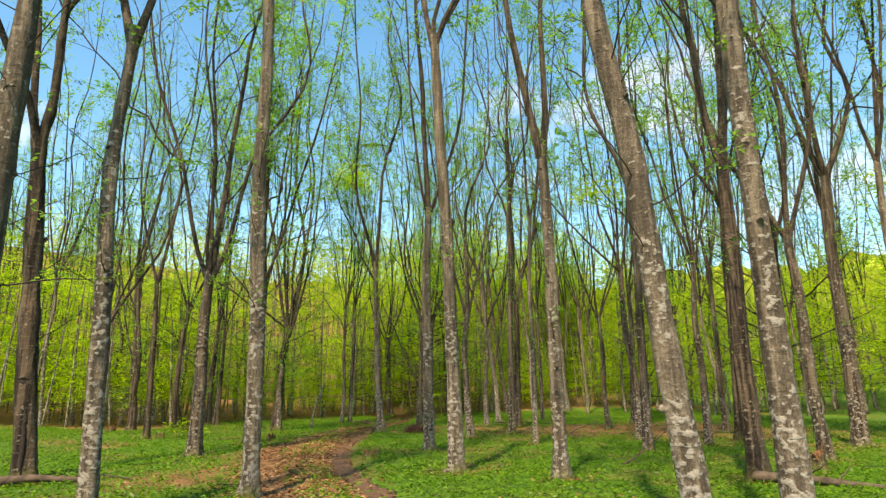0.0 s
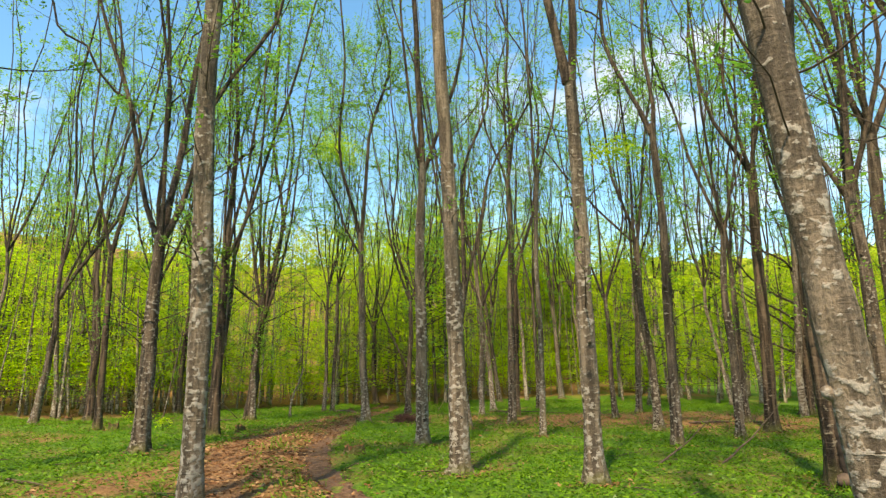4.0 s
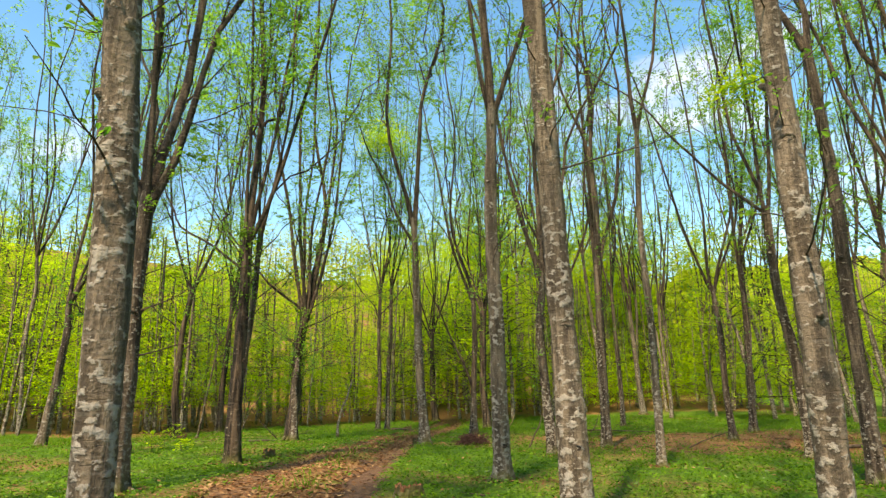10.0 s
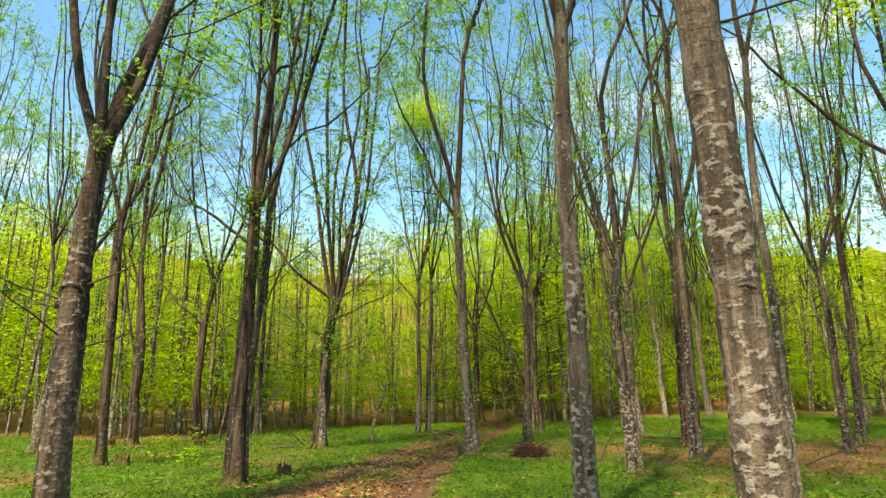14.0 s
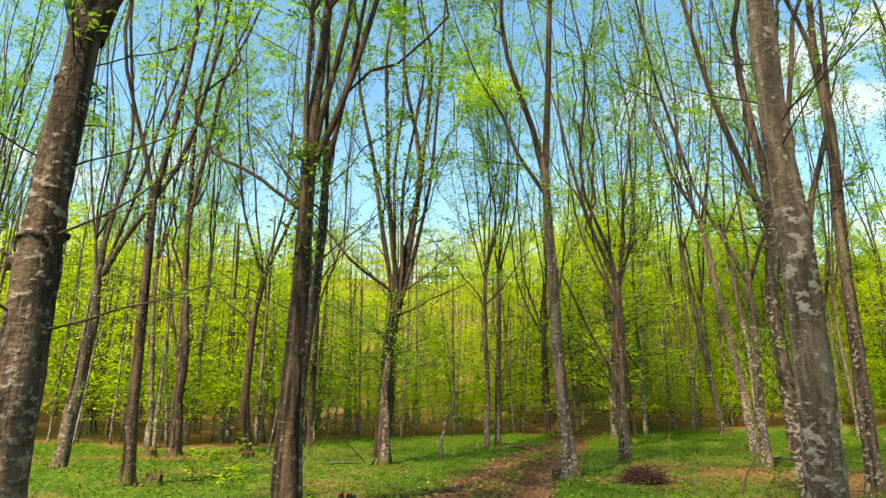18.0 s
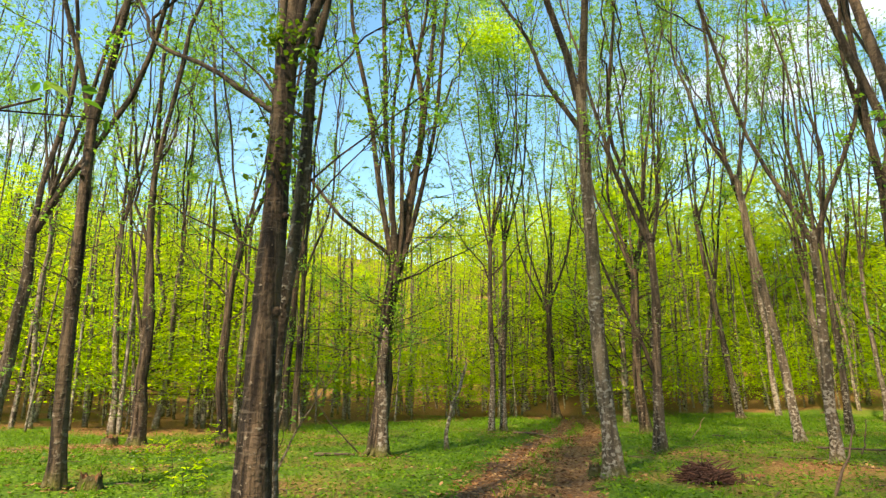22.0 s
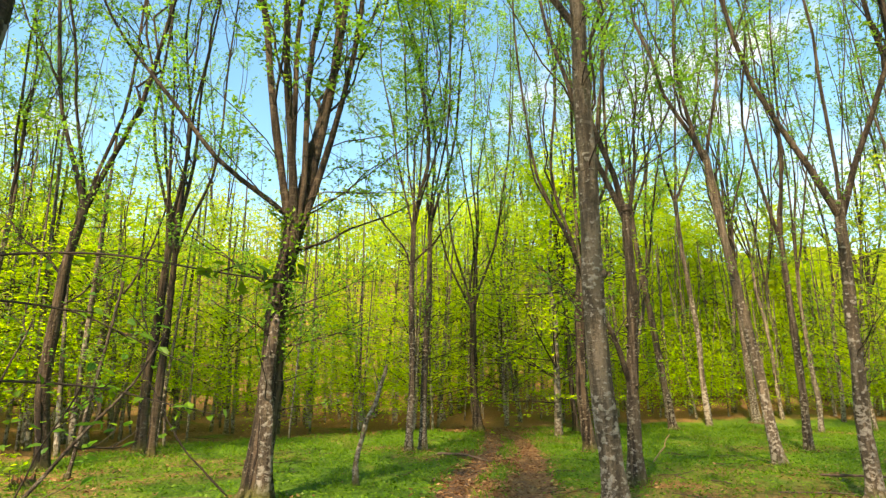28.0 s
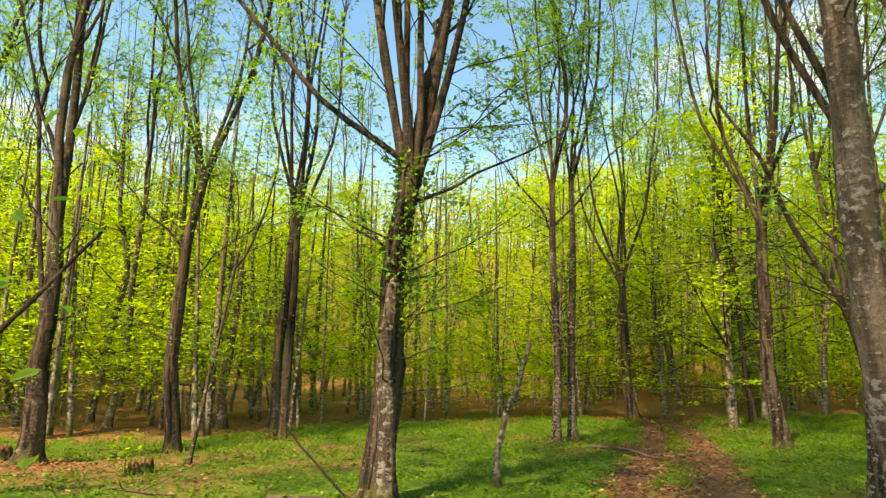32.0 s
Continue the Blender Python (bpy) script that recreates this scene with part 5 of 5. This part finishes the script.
    q = np.linspace(-1, 1, 4)
    ex, ey = tx[:, None] + np.cos(ta)[:, None] * tl[:, None] * q, ty[:, None] + np.sin(ta)[:, None] * tl[:, None] * q
    P = np.stack([ex, ey, land(ex, ey) + rg.uniform(0.01, 0.05, (tw, 4))], -1)
    P[..., :2] += rg.normal(0, 0.012, (tw, 4, 2))
    ob = new("fallen_twigs", Geo_one(tubes(P, rg.uniform(0.003, 0.011, (tw, 1)) * np.array([[1.0, 0.9, 0.75, 0.4]]), 4), "fallen_twigs"))
    ob.data.materials.append(DEADWOOD)
    tagged(ob, "broken twigs strewn over herbs and litter", "twigs", kind="stuff")
    ob = new("fallen_leaves", k.mesh("fallen_leaves", False))
    ob.data.materials.append(DEADLEAF)
    tagged(ob, "dry brown beech leaves scattered over the track and floor", "leaves", kind="stuff")


build_cover()


# ---- stumps, logs, sticks and brushwood ----
def stump(x, y, dia, h, seed, label, torn=0.35):
    rg = np.random.default_rng(seed)
    gz = float(land(x, y))
    T = thing("stump", x, y, gz, label, "stump", "old stumps")
    k, n = 30, 9
    a = np.arange(k) * 2 * np.pi / k
    rim = h * (1 - torn * np.abs(np.interp(a, np.linspace(0, 6.3, 8), rg.uniform(0, 1, 8)))) + h * rg.normal(0, 0.16, k)
    v = []
    for j in range(n):
        s = j / (n - 1)
        r = dia / 2 * (1 + 0.6 * math.exp(-s * h / 0.09)) * (1 + 0.1 * np.sin(4 * a + seed) + 0.05 * np.sin(9 * a + 2 * seed) + 0.035 * rg.normal(0, 1, k))
        v.append(np.stack([np.cos(a) * r, np.sin(a) * r, -0.06 + (rim + 0.06) * s], 1))
    for q, dz in ((0.8, -0.04), (0.5, -0.35 * h), (0.05, -0.42 * h)):
        r = dia / 2 * q * (1 + 0.08 * rg.normal(0, 1, k))
        v.append(np.stack([np.cos(a) * r, np.sin(a) * r, np.maximum(rim * 0.5 + rim.mean() * 0.5 + dz + rg.normal(0, 0.02, k), 0.02)], 1))
    idx = np.arange(len(v) * k).reshape(len(v), k)
    F = np.stack([idx[:-1], np.roll(idx[:-1], -1, 1), np.roll(idx[1:], -1, 1), idx[1:]], -1)
    part("bark", quad_mesh("bark", np.concatenate(v[:n]), F[:n - 1].reshape(-1, 4)), BARK_DARK, T)
    part("broken_top", quad_mesh("broken_top", np.concatenate(v[n - 1:]), F[n - 1:].reshape(-1, 4) - (n - 1) * k, False), ROTWOOD, T, "splintered orange-brown rotten wood")
    for j in range(6):
        az, d = rg.uniform(0, 6.28), dia * rg.uniform(0.25, 0.75)
        p = np.array([math.cos(az) * d, math.sin(az) * d, 0.0])
        p[2] = float(land(x + p[0], y + p[1])) - gz + (0.02 if d > dia * 0.5 else h * 0.5)
        q = np.linspace(-1, 1, 4)[:, None]
        e = np.array([rg.normal(), rg.normal(), 0.25 if d > dia * 0.5 else 2.0])
        e = e / np.linalg.norm(e) * rg.uniform(0.05, 0.12)
        part("splinter", Geo_one(tubes((p + q * e)[None], (0.022 * np.array([0.4, 1.0, 0.8, 0.15]))[None], 5), "splinter"), ROTWOOD, T)


stump(-5.3, 19.7, 0.22, 0.2, 1, "small weathered stump beside the track")
stump(-1.64, 14.6, 0.30, 0.16, 2, "low rotten stump hidden among herbs")
stump(-9.45, 21.3, 0.25, 0.2, 3, "broken brown stump at the foot of a tree")
stump(-0.3, 24.1, 0.27, 0.15, 4, "low brown stump beside a heap of brushwood")
stump(-2.62, 24.4, 0.2, 0.22, 5, "ragged little stump against a trunk")
stump(-14.7, 28.2, 0.34, 0.24, 6, "dark decayed stump on bare earth")
stump(7.2, 12.6, 0.5, 0.55, 7, "tall rotten stump with moss on top", 0.5)
stump(-3.9, 32.4, 0.3, 0.2, 8, "crumbling stump with fallen pieces round it")
stump(-11.0, 27.3, 0.3, 0.2, 9, "mossy stump in the herbs")


def stick(points, r0, r1, label, name="fallen_branch", mat=None, seed=1, twigs=0):
    """A fallen or leaning branch along a few given bends."""
    rg = np.random.default_rng(seed)
    pts = np.array(points, float)
    t = np.linspace(0, len(pts) - 1, 18)
    P = np.stack([np.interp(t, np.arange(len(pts)), pts[:, i]) for i in range(3)], 1) + smooth_noise(18, 0.02, rg, 7)
    base = P[0].copy()
    T = thing(name, *base, label, "branch", "fallen wood")
    P = P - base
    R = np.linspace(r0, r1, 18)
    R[0] *= 0.6
    part("stem", Geo_one(tubes(P[None], R[None], 8, 1 + rg.normal(0, 0.06, (1, 18, 8))), "stem"), mat or DEADWOOD, T)
    if twigs:
        B, RB = side_shoots(P[None], R[None], twigs, (0.25, 0.9), 45, rg, 6, 0.2, 0.5, 0.15)
        for i in range(twigs):
            part("side_twig", Geo_one(tubes(B[i:i + 1], RB[i:i + 1], 4), "side_twig"), mat or DEADWOOD, T)


def gp(x, y, h=0.0):
    return (x, y, float(land(x, y)) + h)


stick([gp(2.2, 28.6, 0.08), gp(3.6, 28.3, 0.1), gp(5.4, 27.9, 0.05)], 0.024, 0.012, "long dead log lying on the herbs", "fallen_log", seed=2, twigs=3)
stick([gp(5.3, 11.1, 0.12), gp(5.9, 10.8, 0.1), gp(6.9, 10.2, 0.05)], 0.10, 0.04, "broken log at the foot of a dark tree", "fallen_log", seed=3, twigs=4)
stick([gp(-7.9, 11.0, 0.1), gp(-7.0, 11.1, 0.12), gp(-6.2, 11.3, 0.05)], 0.09, 0.035, "rotting branch among leaves", "fallen_log", seed=4, twigs=4)
stick([gp(0.5, 23.3, 0.0), gp(0.75, 23.4, 0.5), gp(1.0, 23.5, 0.95)], 0.025, 0.008, "dead stick poking up from the ground", seed=5)
stick([gp(-7.35, 26.4, 0.05), gp(-8.0, 26.3, 0.65), gp(-8.75, 26.25, 1.75)], 0.018, 0.006, "bent dark branch propped against the ground", mat=DARKWOOD, seed=6, twigs=3)
stick([gp(-8.2, 26.1, 0.04), gp(-7.3, 26.2, 0.05)], 0.04, 0.02, "short branch lying by a tree foot", seed=7)
stick([gp(4.9, 13.6, 0.02), gp(5.6, 13.9, 0.4), gp(6.4, 14.2, 1.0)], 0.022, 0.006, "springy dead branch rising from the herbs", seed=8, twigs=3)
stick([gp(3.7, 13.4, 0.02), gp(4.4, 13.8, 0.35), gp(5.1, 14.1, 0.8)], 0.02, 0.006, "thin dead branch stuck in the herbs", seed=9, twigs=2)
stick([gp(0.8, 27.2, 0.03), gp(1.8, 27.0, 0.04), gp(2.6, 26.6, 0.03)], 0.015, 0.007, "pale dead branch in the grass", seed=10, twigs=2)
stick([gp(2.9, 28.2, 0.02), gp(3.2, 28.6, 0.25), gp(3.4, 28.9, 0.7)], 0.02, 0.008, "broken root end standing up", seed=11)
stick([gp(-10.4, 26.0, 0.03), gp(-9.2, 25.7, 0.04)], 0.025, 0.01, "thin fallen branch in the herbs", seed=12, twigs=3)
stick([gp(-4.6, 32.6, 0.08), gp(-4.0, 32.2, 0.1), gp(-3.4, 31.8, 0.04)], 0.04, 0.018, "crumbling log by the track", "fallen_log", seed=13, twigs=2)
stick([gp(-6.6, 12.2, 0.02), gp(-5.9, 11.6, 0.03), gp(-5.3, 11.2, 0.03)], 0.02, 0.008, "thin grey branch on the leaves", seed=14, twigs=3)
stick([gp(4.4, 22.6, 0.02), gp(4.9, 22.2, 0.3), gp(5.3, 21.8, 0.5)], 0.02, 0.006, "pale forked stick on dry leaves", seed=15, twigs=3)
stick([gp(8.0, 22.3, 0.06), gp(9.4, 22.7, 0.06), gp(10.8, 22.4, 0.06)], 0.045, 0.02, "rotten log on brown leaves", "fallen_log", seed=16, twigs=3)
stick([gp(0.2, 31.5, 0.02), gp(0.45, 31.4, 0.35), gp(0.6, 31.3, 0.6)], 0.02, 0.01, "short pale stick leaning in the grass", seed=17, mat=CUTWOOD)


def brush_heap(x, y, w, h, seed):
    """A low heap of dark twigs."""
    rg = np.random.default_rng(seed)
    gz = float(land(x, y))
    n = 420
    a, r = rg.uniform(0, 6.28, n), w * np.sqrt(rg.uniform(0, 1, n)) * 0.8
    z = h * (1 - (r / w) ** 2) * rg.uniform(0.1, 1.0, n)
    c = np.stack([np.cos(a) * r, np.sin(a) * r, z], 1)
    az = rg.uniform(0, 6.28, n)
    d = np.stack([np.cos(az), np.sin(az), rg.normal(0, 0.25, n)], 1) * rg.uniform(0.12, 0.32, (n, 1))
    s = np.linspace(-1, 1, 4)
    P = c[:, None] + d[:, None] * s[None, :, None] + rg.normal(0, 0.012, (n, 4, 3))
    P[..., 2] = np.maximum(P[..., 2], 0.0)
    R = rg.uniform(0.004, 0.011, (n, 1)) * np.ones((1, 4))
    me = Geo_one(tubes(P, R, 4), "brush_heap")
    me.materials.append(BRUSH)
    ob = new("brush_heap", me)
    ob.location = (x, y, gz)
    tagged(ob, "low heap of dark reddish brushwood on the herbs", "brushwood", kind="stuff")


brush_heap(-1.0, 24.0, 0.36, 0.24, 21)


def seedling(x, y, h, seed, label="little beech seedling with broad light-green leaves", spread=0.35, size=0.05, count=60):
    rg = np.random.default_rng(seed)
    gz = float(land(x, y))
    T = thing("seedling", x, y, gz, label, "plant", "seedlings")
    s = np.linspace(0, 1, 8)
    P = np.stack([0 * s, 0 * s, -0.03 + h * s], 1) + smooth_noise(8, 0.02, rg, 4)
    R = 0.007 * (1 - 0.7 * s)
    part("stem", Geo_one(tubes(P[None], R[None], 5), "stem"), TWIG, T)
    B, RB = side_shoots(P[None], R[None], 9, (spread * 0.6, spread * 1.3), 72, rg, 5, 0.25, 0.6, 0.1)
    k = Geo()
    k.add(*tubes(B, np.clip(RB, 0.002, 0.006), 4))
    tagged(part("shoot_spray", k.mesh("shoot_spray"), TWIG, T), kind="stuff")
    C = pick(B, max(3, count // 9), rg, 0.2) + rg.normal(0, 0.03, (9 * max(3, count // 9), 3))
    k = Geo()
    k.add(*leaves_oval(C, size, rg, 0.25, 0.55))
    part("foliage", k.mesh("foliage", False), LEAF_BEECH, T)


for i, (sx, sy, sh) in enumerate(((-9.3, 22.9, 0.5), (-9.15, 22.0, 0.45), (-8.6, 22.5, 0.4), (-11.0, 27.0, 0.6), (-10.4, 24.1, 0.45), (-8.0, 21.2, 0.4))):
    seedling(sx, sy, sh, 300 + i)
